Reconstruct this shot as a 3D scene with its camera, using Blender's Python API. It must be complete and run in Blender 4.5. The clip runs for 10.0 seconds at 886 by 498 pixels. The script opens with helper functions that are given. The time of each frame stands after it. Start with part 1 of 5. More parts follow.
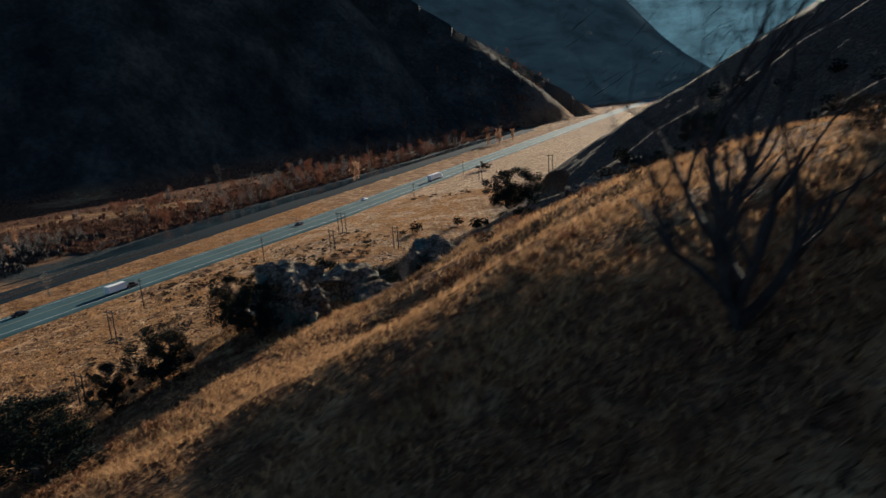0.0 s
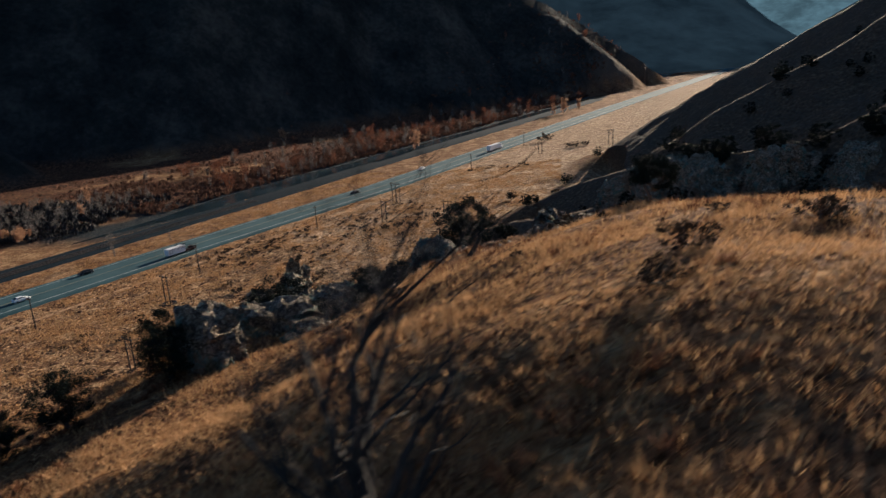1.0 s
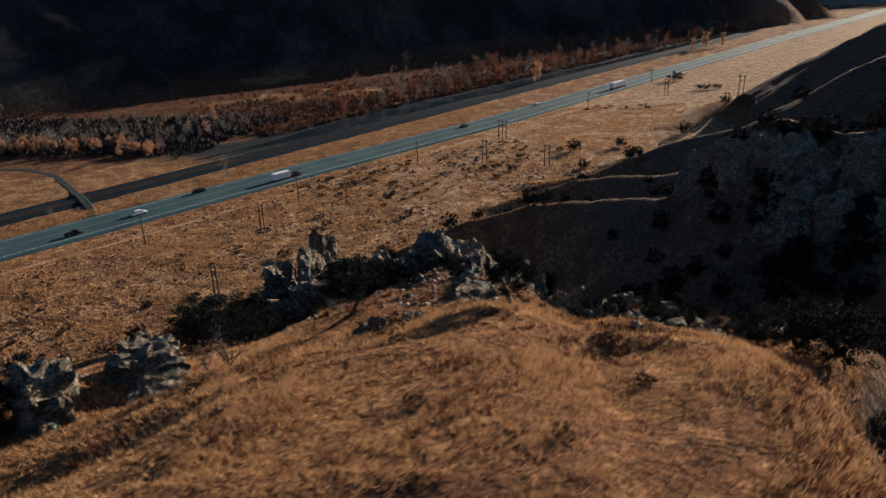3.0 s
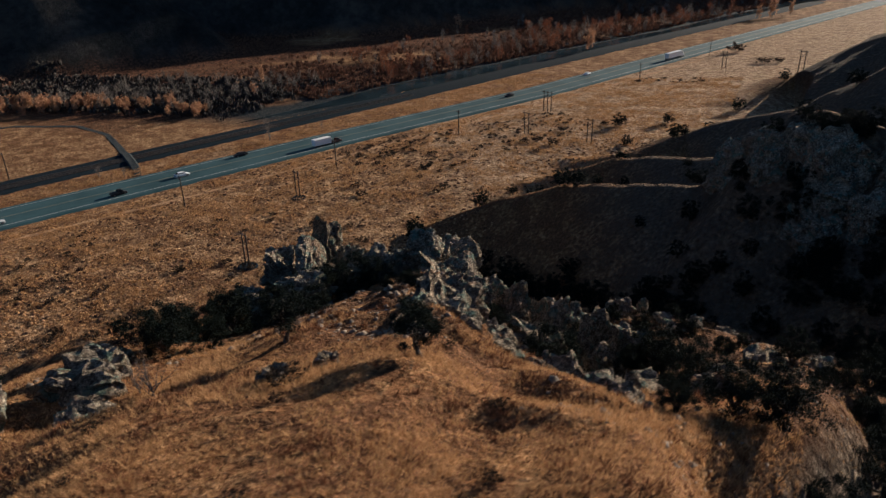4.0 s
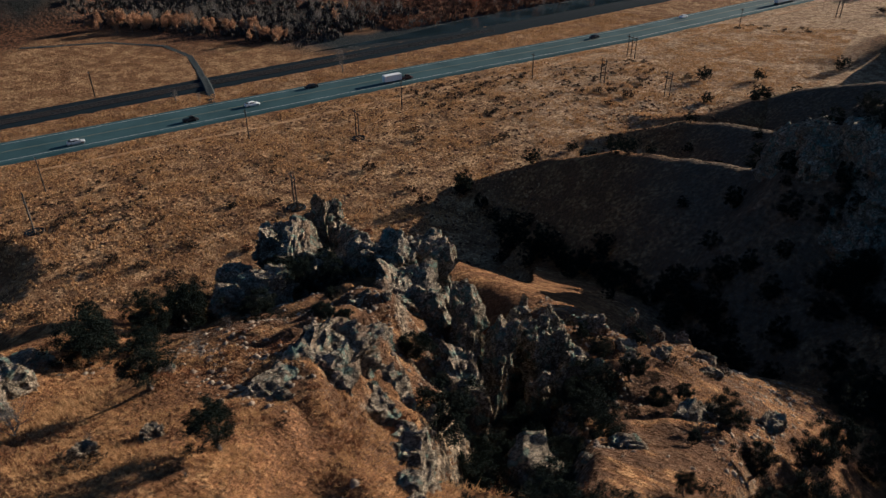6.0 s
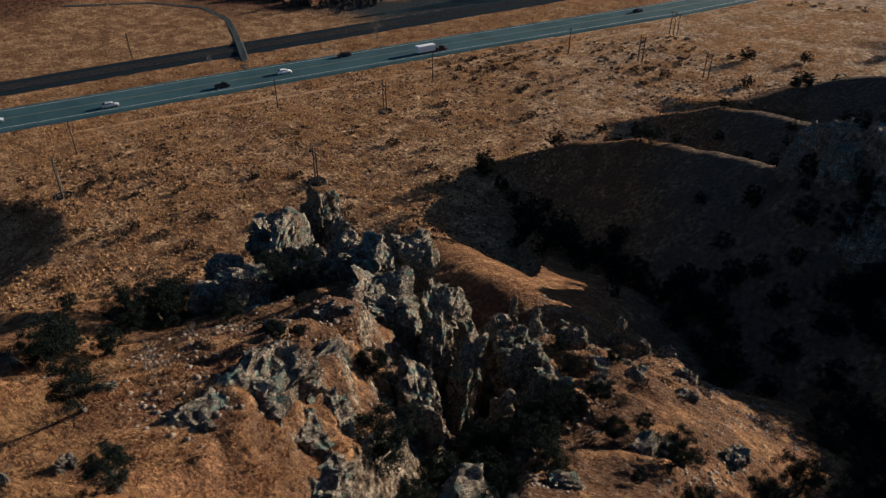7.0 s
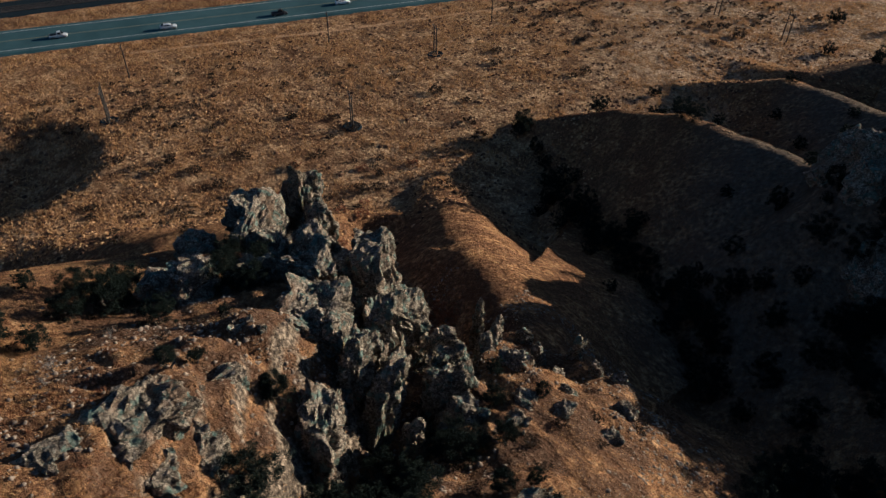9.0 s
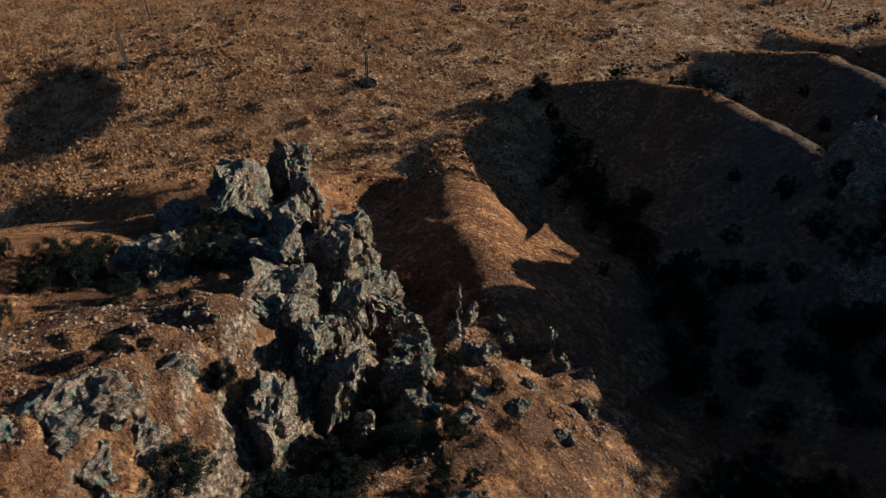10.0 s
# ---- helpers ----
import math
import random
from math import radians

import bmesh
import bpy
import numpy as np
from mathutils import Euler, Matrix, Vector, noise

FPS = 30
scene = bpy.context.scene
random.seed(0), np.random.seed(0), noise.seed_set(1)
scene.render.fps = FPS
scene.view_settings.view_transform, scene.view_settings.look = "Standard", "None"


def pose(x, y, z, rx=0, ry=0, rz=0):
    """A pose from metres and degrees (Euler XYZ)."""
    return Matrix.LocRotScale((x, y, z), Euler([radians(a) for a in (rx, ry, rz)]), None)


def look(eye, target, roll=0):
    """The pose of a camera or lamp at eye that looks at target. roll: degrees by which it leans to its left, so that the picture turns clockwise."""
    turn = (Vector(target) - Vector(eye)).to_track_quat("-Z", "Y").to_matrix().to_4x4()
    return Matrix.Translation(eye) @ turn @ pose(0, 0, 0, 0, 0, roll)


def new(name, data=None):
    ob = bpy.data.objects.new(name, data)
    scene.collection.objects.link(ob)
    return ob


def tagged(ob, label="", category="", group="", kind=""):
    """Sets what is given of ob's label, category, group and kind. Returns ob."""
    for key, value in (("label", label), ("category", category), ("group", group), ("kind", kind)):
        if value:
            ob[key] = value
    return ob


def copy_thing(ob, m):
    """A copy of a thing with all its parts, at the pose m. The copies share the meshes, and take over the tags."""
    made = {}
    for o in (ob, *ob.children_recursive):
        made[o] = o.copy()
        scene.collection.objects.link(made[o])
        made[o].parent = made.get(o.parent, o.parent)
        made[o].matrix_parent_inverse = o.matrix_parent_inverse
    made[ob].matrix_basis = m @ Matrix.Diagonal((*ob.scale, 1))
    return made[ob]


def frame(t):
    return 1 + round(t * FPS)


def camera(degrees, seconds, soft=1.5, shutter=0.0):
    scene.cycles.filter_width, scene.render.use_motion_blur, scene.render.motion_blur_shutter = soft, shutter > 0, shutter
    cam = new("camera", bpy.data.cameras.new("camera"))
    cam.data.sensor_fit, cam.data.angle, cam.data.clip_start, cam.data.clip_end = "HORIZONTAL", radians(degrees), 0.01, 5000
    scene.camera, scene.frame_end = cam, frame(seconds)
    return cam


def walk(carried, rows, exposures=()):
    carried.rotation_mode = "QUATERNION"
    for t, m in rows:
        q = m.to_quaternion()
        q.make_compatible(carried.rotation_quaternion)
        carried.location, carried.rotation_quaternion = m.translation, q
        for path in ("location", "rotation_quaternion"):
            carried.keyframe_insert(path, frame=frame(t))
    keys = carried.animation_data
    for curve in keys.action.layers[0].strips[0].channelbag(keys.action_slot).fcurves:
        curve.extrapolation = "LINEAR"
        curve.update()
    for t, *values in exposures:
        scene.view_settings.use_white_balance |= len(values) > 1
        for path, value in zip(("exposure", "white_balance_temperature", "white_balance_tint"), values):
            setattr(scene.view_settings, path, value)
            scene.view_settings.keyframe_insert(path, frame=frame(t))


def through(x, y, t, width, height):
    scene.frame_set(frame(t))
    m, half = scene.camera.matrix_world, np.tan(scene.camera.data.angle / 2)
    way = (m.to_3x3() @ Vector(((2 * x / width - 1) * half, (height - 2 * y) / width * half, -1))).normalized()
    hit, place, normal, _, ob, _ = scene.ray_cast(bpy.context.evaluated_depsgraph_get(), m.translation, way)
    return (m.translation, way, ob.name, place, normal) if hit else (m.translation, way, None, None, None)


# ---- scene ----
cam = camera(64.18, 10.0, 1.3, 0.5)
PATH = [
    (0, (-6.130, -46.422, 59.561), (-6.488, -41.578, 58.376), -4.07),
    (0.5, (-3.488, -45.874, 60.876), (-4.072, -41.077, 59.593), -3.72),
    (1, (-0.787, -44.462, 62.045), (-1.607, -39.730, 60.654), -3.37),
    (1.5, (1.742, -43.049, 63.242), (0.698, -38.398, 61.736), -3.09),
    (2, (4.209, -41.569, 64.470), (2.949, -37.011, 62.846), -2.74),
    (3.5, (10.794, -36.136, 67.768), (8.992, -31.908, 65.799), -1.71),
    (4, (12.678, -34.382, 68.994), (10.741, -30.270, 66.910), -1.41),
    (4.5, (14.523, -32.590, 70.226), (12.463, -28.599, 68.028), -1.15),
    (5, (16.295, -30.709, 71.560), (14.127, -26.841, 69.249), -0.83),
    (5.5, (18.034, -28.709, 72.916), (15.763, -24.971, 70.493), -0.63),
    (6, (19.610, -26.613, 74.290), (17.250, -23.006, 71.755), -0.28),
    (7.5, (23.637, -19.544, 78.405), (21.064, -16.341, 75.555), 0.64),
    (8, (24.772, -16.922, 79.818), (22.149, -13.859, 76.862), 0.98),
    (8.5, (25.876, -14.267, 81.228), (23.215, -11.346, 78.163), 1.28),
    (9, (26.903, -11.527, 82.637), (24.224, -8.757, 79.451), 1.61),
    (9.5, (27.819, -8.765, 84.110), (25.148, -6.157, 80.784), 2.02),
    (10, (28.586, -5.949, 85.556), (25.948, -3.512, 82.078), 2.52),
]
walk(cam, [(t, look(eye, target, roll)) for t, eye, target, roll in PATH], [(0, 1.55, 4450, 0), (0.6, 1.62, 4560, 4), (1.2, 1.64, 4640, 6), (2.2, 1.58, 4700, 8), (4, 1.38, 4640, 7), (10, 1.32, 4420, 3)])

# ---- light ----
SUN_AZ, SUN_EL = 22.0, 13.5
world = bpy.data.worlds.new("sky")
scene.world = world
world.use_nodes = True
wn = world.node_tree.nodes
sky = wn.new("ShaderNodeTexSky")
sky.sky_type, sky.sun_disc = "NISHITA", False
sky.sun_elevation, sky.sun_rotation = radians(SUN_EL), radians(SUN_AZ)
world.node_tree.links.new(sky.outputs[0], wn["Background"].inputs[0])
wn["Background"].inputs[1].default_value = 0.029
sun = new("sun", bpy.data.lights.new("sun", "SUN"))
sun.data.energy, sun.data.angle, sun.data.color = 5.0, radians(0.6), (1.0, 0.67, 0.37)
az, el = radians(SUN_AZ), radians(SUN_EL)
sun.matrix_world = look((0, 0, 300), (-math.sin(az) * math.cos(el), -math.cos(az) * math.cos(el), 300 - math.sin(el)))


# ---- materials ----
class Nodes:
    """A node material, written down briefly."""

    def __init__(self, name, rough=0.9, metal=0.0):
        self.m = bpy.data.materials.new(name)
        self.m.use_nodes = True
        self.t = self.m.node_tree
        self.b = self.t.nodes["Principled BSDF"]
        self.b.inputs["Roughness"].default_value = rough
        self.b.inputs["Metallic"].default_value = metal
        self.b.inputs["Specular IOR Level"].default_value = 0.25

    def add(self, kind, **values):
        n = self.t.nodes.new(kind)
        for k, v in values.items():
            n.inputs[k].default_value = v
        return n

    def link(self, a, b):
        self.t.links.new(a, b)

    def place(self, ground=False):
        if ground:
            return self.add("ShaderNodeNewGeometry").outputs["Position"]
        return self.add("ShaderNodeTexCoord").outputs["Object"]

    def noise(self, where, scale, detail=4.0, rough=0.6):
        n = self.add("ShaderNodeTexNoise", Scale=scale, Detail=detail, Roughness=rough)
        self.link(where, n.inputs["Vector"])
        return n.outputs["Fac"]

    def ramp(self, fac, stops):
        if stops[0][0] > 0.2:  # noise keeps near its middle
            stops = [(0.5 + (pos - 0.5) * 0.62, c) for pos, c in stops]
        n = self.add("ShaderNodeValToRGB")
        e = n.color_ramp.elements
        e[0].position, e[1].position = stops[0][0], stops[-1][0]
        for pos, _ in stops[1:-1]:
            e.new(pos)
        for k, (pos, c) in zip(sorted(e, key=lambda q: q.position), stops):
            k.color = (*c, 1) if len(c) == 3 else c
        self.link(fac, n.inputs["Fac"])
        return n.outputs["Color"]

    def mix(self, fac, a, b):
        n = self.t.nodes.new("ShaderNodeMix")
        n.data_type = "RGBA"
        for socket, v in ((n.inputs[0], fac), (n.inputs[6], a), (n.inputs[7], b)):
            if isinstance(v, (tuple, float, int)):
                socket.default_value = (*v, 1) if isinstance(v, tuple) else v
            else:
                self.link(v, socket)
        return n.outputs[2]

    def attribute(self, name):
        n = self.add("ShaderNodeAttribute")
        n.attribute_name = name
        return n.outputs["Fac"]

    def random(self):
        return self.add("ShaderNodeObjectInfo").outputs["Random"]

    def island(self):
        return self.add("ShaderNodeNewGeometry").outputs["Random Per Island"]

    def bump(self, height, strength, distance):
        n = self.add("ShaderNodeBump", Strength=strength, Distance=distance)
        self.link(height, n.inputs["Height"])
        if self.b.inputs["Normal"].is_linked:
            self.link(self.b.inputs["Normal"].links[0].from_socket, n.inputs["Normal"])
        self.link(n.outputs["Normal"], self.b.inputs["Normal"])

    def colour(self, c):
        if isinstance(c, tuple):
            self.b.inputs["Base Color"].default_value = (*c, 1)
        else:
            self.link(c, self.b.inputs["Base Color"])
        return self

    def leafy(self, c, amount=0.25):
        """Lets some light through thin leaves and blades."""
        self.colour(c)
        tr, mx = self.add("ShaderNodeBsdfTranslucent"), self.add("ShaderNodeMixShader", Fac=amount)
        self.link(c, tr.inputs["Color"])
        out = self.t.nodes["Material Output"]
        self.link(self.b.outputs[0], mx.inputs[1])
        self.link(tr.outputs[0], mx.inputs[2])
        self.link(mx.outputs[0], out.inputs["Surface"])
        return self


def ground_material():
    n = Nodes("hillside_ground", 1.0)
    n.b.inputs["Specular IOR Level"].default_value = 0.03
    p = n.place(True)
    broad, mid, fine, grain = n.noise(p, 0.035, 5), n.noise(p, 0.22, 6, 0.65), n.noise(p, 1.3, 6, 0.7), n.noise(p, 7.0, 5, 0.7)
    straw = n.ramp(fine, [(0.3, (0.13, 0.062, 0.026)), (0.47, (0.33, 0.172, 0.07)), (0.64, (0.56, 0.335, 0.15))])
    rust = n.ramp(grain, [(0.3, (0.085, 0.045, 0.025)), (0.52, (0.23, 0.115, 0.052)), (0.75, (0.38, 0.215, 0.1))])
    c = n.mix(n.ramp(mid, [(0.42, (0, 0, 0)), (0.58, (1, 1, 1))]), straw, rust)
    tufts = n.noise(p, 2.6, 6, 0.75)
    c = n.mix(n.ramp(tufts, [(0.56, (0, 0, 0)), (0.66, (0.8, 0.8, 0.8))]), c, (0.085, 0.052, 0.032))
    meadow = n.ramp(fine, [(0.32, (0.17, 0.1, 0.05)), (0.5, (0.47, 0.295, 0.148)), (0.64, (0.76, 0.53, 0.29))])
    worn = n.ramp(mid, [(0.3, (0.2, 0.12, 0.062)), (0.7, (0.56, 0.36, 0.185))])
    meadow = n.mix(n.ramp(broad, [(0.42, (0, 0, 0)), (0.58, (1, 1, 1))]), meadow, worn)
    clump = n.noise(p, 0.75, 7, 0.72)
    meadow = n.mix(n.ramp(clump, [(0.52, (0, 0, 0)), (0.62, (0.85, 0.85, 0.85))]), meadow, (0.115, 0.068, 0.04))
    meadow = n.mix(n.ramp(n.noise(p, 0.09, 6, 0.7), [(0.55, (0, 0, 0)), (0.7, (0.6, 0.6, 0.6))]), meadow, (0.13, 0.085, 0.055))
    lane = n.add("ShaderNodeMapping")
    lane.inputs["Rotation"].default_value = (0, 0, radians(-66))
    lane.inputs["Scale"].default_value = (0.1, 1.0, 1.0)
    n.link(p, lane.inputs["Vector"])
    streak = n.noise(lane.outputs[0], 0.33, 6, 0.7)
    meadow = n.mix(n.ramp(streak, [(0.52, (0, 0, 0)), (0.66, (0.7, 0.7, 0.7))]), meadow, (0.16, 0.09, 0.045))
    drift = n.noise(p, 0.17, 8, 0.72)
    meadow = n.mix(n.ramp(drift, [(0.52, (0, 0, 0)), (0.64, (0.7, 0.7, 0.7))]), meadow, (0.15, 0.08, 0.036))
    meadow = n.mix(n.ramp(drift, [(0.34, (0.8, 0.8, 0.8)), (0.48, (0, 0, 0))]), meadow, n.ramp(fine, [(0.35, (0.38, 0.22, 0.095)), (0.6, (0.9, 0.62, 0.33))]))
    meadow = n.mix(n.attribute("rusty"), meadow, n.mix(0.3, meadow, (0.24, 0.11, 0.035)))
    pale = n.ramp(n.noise(p, 0.4, 6, 0.7), [(0.4, (0.3, 0.2, 0.12)), (0.52, (0.62, 0.45, 0.28)), (0.62, (0.8, 0.6, 0.39))])
    meadow = n.mix(n.attribute("pale_east"), meadow, n.mix(0.6, meadow, pale))
    c = n.mix(n.attribute("meadow"), c, meadow)
    stones = n.add("ShaderNodeTexVoronoi", Scale=3.2)
    n.link(p, stones.inputs["Vector"])
    grit = n.ramp(stones.outputs["Distance"], [(0.05, (0.27, 0.2, 0.14)), (0.3, (0.145, 0.09, 0.055)), (0.6, (0.078, 0.048, 0.03))])
    edge = n.add("ShaderNodeMath")
    edge.operation = "MULTIPLY"
    n.link(n.attribute("stony"), edge.inputs[0])
    n.link(n.ramp(mid, [(0.35, (0.1, 0.1, 0.1)), (0.55, (1, 1, 1))]), edge.inputs[1])
    c = n.mix(edge.outputs[0], c, grit)
    warp = n.add("ShaderNodeVectorMath")
    wobble = n.add("ShaderNodeTexNoise", Scale=1.1, Detail=3.0)
    n.link(p, wobble.inputs["Vector"])
    n.link(p, warp.inputs[0])
    n.link(wobble.outputs["Color"], warp.inputs[1])
    # tussock domes; the shade between them is painted as darker gaps
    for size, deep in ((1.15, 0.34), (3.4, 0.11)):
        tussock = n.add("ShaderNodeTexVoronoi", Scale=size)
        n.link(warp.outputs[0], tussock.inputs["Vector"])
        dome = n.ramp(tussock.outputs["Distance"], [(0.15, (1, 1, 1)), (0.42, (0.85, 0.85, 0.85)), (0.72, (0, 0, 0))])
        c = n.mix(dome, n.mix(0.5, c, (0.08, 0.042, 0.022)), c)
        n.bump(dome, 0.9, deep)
    # western scrub, darkened to paint in part of the mountainside's shade
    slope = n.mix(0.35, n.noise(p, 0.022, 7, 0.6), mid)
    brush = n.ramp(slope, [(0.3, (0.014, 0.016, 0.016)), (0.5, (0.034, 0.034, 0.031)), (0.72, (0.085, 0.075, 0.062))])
    # grey sage slopes; part of the gully's shade is painted in here
    shaded_sage = n.ramp(fine, [(0.3, (0.045, 0.047, 0.042)), (0.6, (0.1, 0.096, 0.08)), (0.75, (0.165, 0.148, 0.118))])
    thicket = n.ramp(clump, [(0.32, (0.02, 0.014, 0.011)), (0.5, (0.075, 0.04, 0.025)), (0.66, (0.2, 0.1, 0.05))])
    c = n.mix(n.attribute("thicket"), c, thicket)
    c = n.mix(n.attribute("gravel"), c, n.ramp(fine, [(0.3, (0.012, 0.016, 0.019)), (0.55, (0.028, 0.034, 0.038)), (0.72, (0.09, 0.088, 0.08))]))
    c = n.mix(n.attribute("shaded_sage"), c, shaded_sage)
    c = n.mix(n.attribute("shaded_scrub"), c, brush)
    facing = n.add("ShaderNodeSeparateXYZ")
    n.link(n.add("ShaderNodeNewGeometry").outputs["Normal"], facing.inputs[0])
    bare = n.add("ShaderNodeMath")
    bare.operation = "MULTIPLY"
    n.link(n.attribute("crag"), bare.inputs[0])
    n.link(n.ramp(facing.outputs["Z"], [(0.1, (1, 1, 1)), (0.5, (1, 1, 1)), (0.66, (0, 0, 0))]), bare.inputs[1])
    crag = n.ramp(n.noise(p, 1.7, 9, 0.75), [(0.34, (0.03, 0.024, 0.018)), (0.46, (0.1, 0.078, 0.056)), (0.58, (0.22, 0.172, 0.12)), (0.68, (0.42, 0.335, 0.24))])
    c = n.mix(bare.outputs[0], c, crag)
    n.bump(n.noise(p, 0.55, 6, 0.7), 1.0, 0.9)
    n.bump(streak, 1.0, 0.7)
    n.bump(fine, 1.0, 0.4)
    n.bump(grain, 0.7, 0.08)
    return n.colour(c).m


def rock_material():
    n = Nodes("grey_limestone", 1.0)
    n.b.inputs["Specular IOR Level"].default_value = 0.04
    p = n.place()
    big, mid, fine, pits = n.noise(p, 0.4, 5), n.noise(p, 1.5, 9, 0.75), n.noise(p, 5.5, 7, 0.78), n.noise(p, 13.0, 4, 0.75)
    c = n.ramp(mid, [(0.3, (0.065, 0.053, 0.04)), (0.45, (0.19, 0.152, 0.11)), (0.57, (0.33, 0.268, 0.192)), (0.7, (0.46, 0.38, 0.28))])
    speckle = n.ramp(n.noise(p, 4.2, 9, 0.85), [(0.51, (0, 0, 0)), (0.59, (0.8, 0.8, 0.8))])
    c = n.mix(speckle, c, (0.58, 0.5, 0.38))
    c = n.mix(n.ramp(fine, [(0.5, (0, 0, 0)), (0.6, (0.85, 0.85, 0.85))]), c, (0.075, 0.066, 0.056))
    c = n.mix(n.ramp(big, [(0.55, (0, 0, 0)), (0.68, (0.55, 0.55, 0.55))]), c, (0.23, 0.14, 0.085))
    c = n.mix(n.ramp(n.noise(p, 1.1, 5), [(0.56, (0, 0, 0)), (0.66, (0.7, 0.7, 0.7))]), c, (0.12, 0.2, 0.175))
    bent = n.add("ShaderNodeVectorMath")
    n.link(p, bent.inputs[0])
    sway = n.add("ShaderNodeTexNoise", Scale=1.6, Detail=4.0)
    n.link(p, sway.inputs["Vector"])
    n.link(sway.outputs["Color"], bent.inputs[1])
    split = n.add("ShaderNodeTexVoronoi", Scale=1.5)
    split.feature = "DISTANCE_TO_EDGE"
    n.link(bent.outputs[0], split.inputs["Vector"])
    crack = n.ramp(split.outputs["Distance"], [(0.0, (0, 0, 0)), (0.07, (1, 1, 1))])
    c = n.mix(crack, n.mix(0.65, c, (0.03, 0.026, 0.022)), c)
    n.bump(crack, 1.0, 0.22)
    n.bump(mid, 1.0, 0.35)
    n.bump(fine, 1.0, 0.26)
    n.bump(pits, 1.0, 0.11)
    return n.colour(c).m


def leaf_material(name, low, high, through=0.2):
    n = Nodes(name, 0.9)
    n.b.inputs["Specular IOR Level"].default_value = 0.03
    c = n.ramp(n.island(), [(0.0, low), (1.0, high)])
    tint = n.mix(n.random(), c, n.mix(0.35, c, tuple(0.6 * v for v in low)))
    return n.leafy(tint, through).m


def bark_material(name, low, high):
    n = Nodes(name, 0.95)
    p = n.place()
    f = n.noise(p, 9.0, 6, 0.7)
    n.bump(f, 1.0, 0.05)
    return n.colour(n.ramp(f, [(0.3, low), (0.7, high)])).m


def road_material():
    n = Nodes("asphalt", 0.95)
    n.b.inputs["Specular IOR Level"].default_value = 0.08
    p = n.place(True)
    a, b = n.noise(p, 0.08, 4), n.noise(p, 9.0, 4)
    c = n.mix(n.ramp(b, [(0.3, (0, 0, 0)), (0.7, (0.5, 0.5, 0.5))]), n.ramp(a, [(0.3, (0.02, 0.048, 0.058)), (0.7, (0.038, 0.076, 0.088))]), (0.05, 0.08, 0.088))
    n.bump(b, 0.4, 0.02)
    return n.colour(c).m


def mottled(name, low, high, scale, rough=0.9, bump=0.0, metal=0.0, ground=False):
    n = Nodes(name, rough, metal)
    if ground:
        n.b.inputs["Specular IOR Level"].default_value = 0.02
    f = n.noise(n.place(ground), scale, 6, 0.65)
    if bump:
        n.bump(f, 0.8, bump)
    return n.colour(n.ramp(f, [(0.3, low), (0.7, high)])).m


def water_material():
    n = Nodes("river_water", 0.12)
    p = n.place(True)
    n.b.inputs["Specular IOR Level"].default_value = 0.5
    n.bump(n.noise(p, 0.9, 4), 0.35, 0.12)
    return n.colour(n.ramp(n.noise(p, 0.05, 3), [(0.35, (0.012, 0.02, 0.026)), (0.7, (0.03, 0.045, 0.055))])).m


GROUND, ROCK, ASPHALT = ground_material(), rock_material(), road_material()
JUNIPER = leaf_material("juniper_foliage", (0.006, 0.009, 0.008), (0.018, 0.023, 0.017), 0.05)
SAGE = leaf_material("shrub_foliage", (0.022, 0.016, 0.011), (0.055, 0.04, 0.026), 0.1)
RED = leaf_material("rust_shrub_foliage", (0.12, 0.05, 0.028), (0.26, 0.11, 0.055), 0.25)
AMBER = leaf_material("autumn_foliage", (0.27, 0.14, 0.075), (0.5, 0.32, 0.19), 0.3)
PALE = leaf_material("bare_twigs", (0.12, 0.105, 0.09), (0.26, 0.23, 0.2), 0.1)
STRAW = leaf_material("grass_blades", (0.24, 0.125, 0.05), (0.62, 0.39, 0.18), 0.35)
RUSTGRASS = leaf_material("rust_grass_blades", (0.07, 0.03, 0.016), (0.2, 0.095, 0.045), 0.2)
BRUSH = leaf_material("brush_twigs", (0.045, 0.03, 0.024), (0.2, 0.1, 0.058), 0.15)
BARK = bark_material("juniper_bark", (0.03, 0.024, 0.02), (0.11, 0.09, 0.075))
DEADWOOD = bark_material("weathered_wood", (0.045, 0.04, 0.037), (0.17, 0.155, 0.14))
DARKWOOD = bark_material("dark_bark", (0.014, 0.012, 0.011), (0.05, 0.043, 0.038))
POLEWOOD = bark_material("creosoted_pole", (0.022, 0.018, 0.015), (0.06, 0.05, 0.042))
PEBBLE = mottled("pale_stones", (0.1, 0.075, 0.055), (0.27, 0.21, 0.15), 3.0, 0.9, 0.03)
BALLAST = mottled("dark_ballast", (0.006, 0.01, 0.014), (0.018, 0.025, 0.032), 4.0, 0.95, 0.05, ground=True)
DIRT = mottled("dirt_track", (0.2, 0.12, 0.062), (0.42, 0.265, 0.14), 1.5, 0.95, 0.05, ground=True)
GREYTRACK = mottled("grey_gravel", (0.02, 0.026, 0.03), (0.06, 0.066, 0.066), 2.0, 0.95, 0.04, ground=True)
STEEL = mottled("rail_steel", (0.1, 0.09, 0.085), (0.24, 0.22, 0.2), 5.0, 0.4, 0.0, 0.8)
TIE = mottled("railway_tie", (0.02, 0.018, 0.016), (0.06, 0.05, 0.045), 6.0, 0.95, 0.02)
PAINT = mottled("road_paint", (0.16, 0.18, 0.18), (0.34, 0.36, 0.35), 3.0, 0.7)
YELLOW = mottled("yellow_road_paint", (0.07, 0.085, 0.07), (0.12, 0.12, 0.08), 3.0, 0.7)
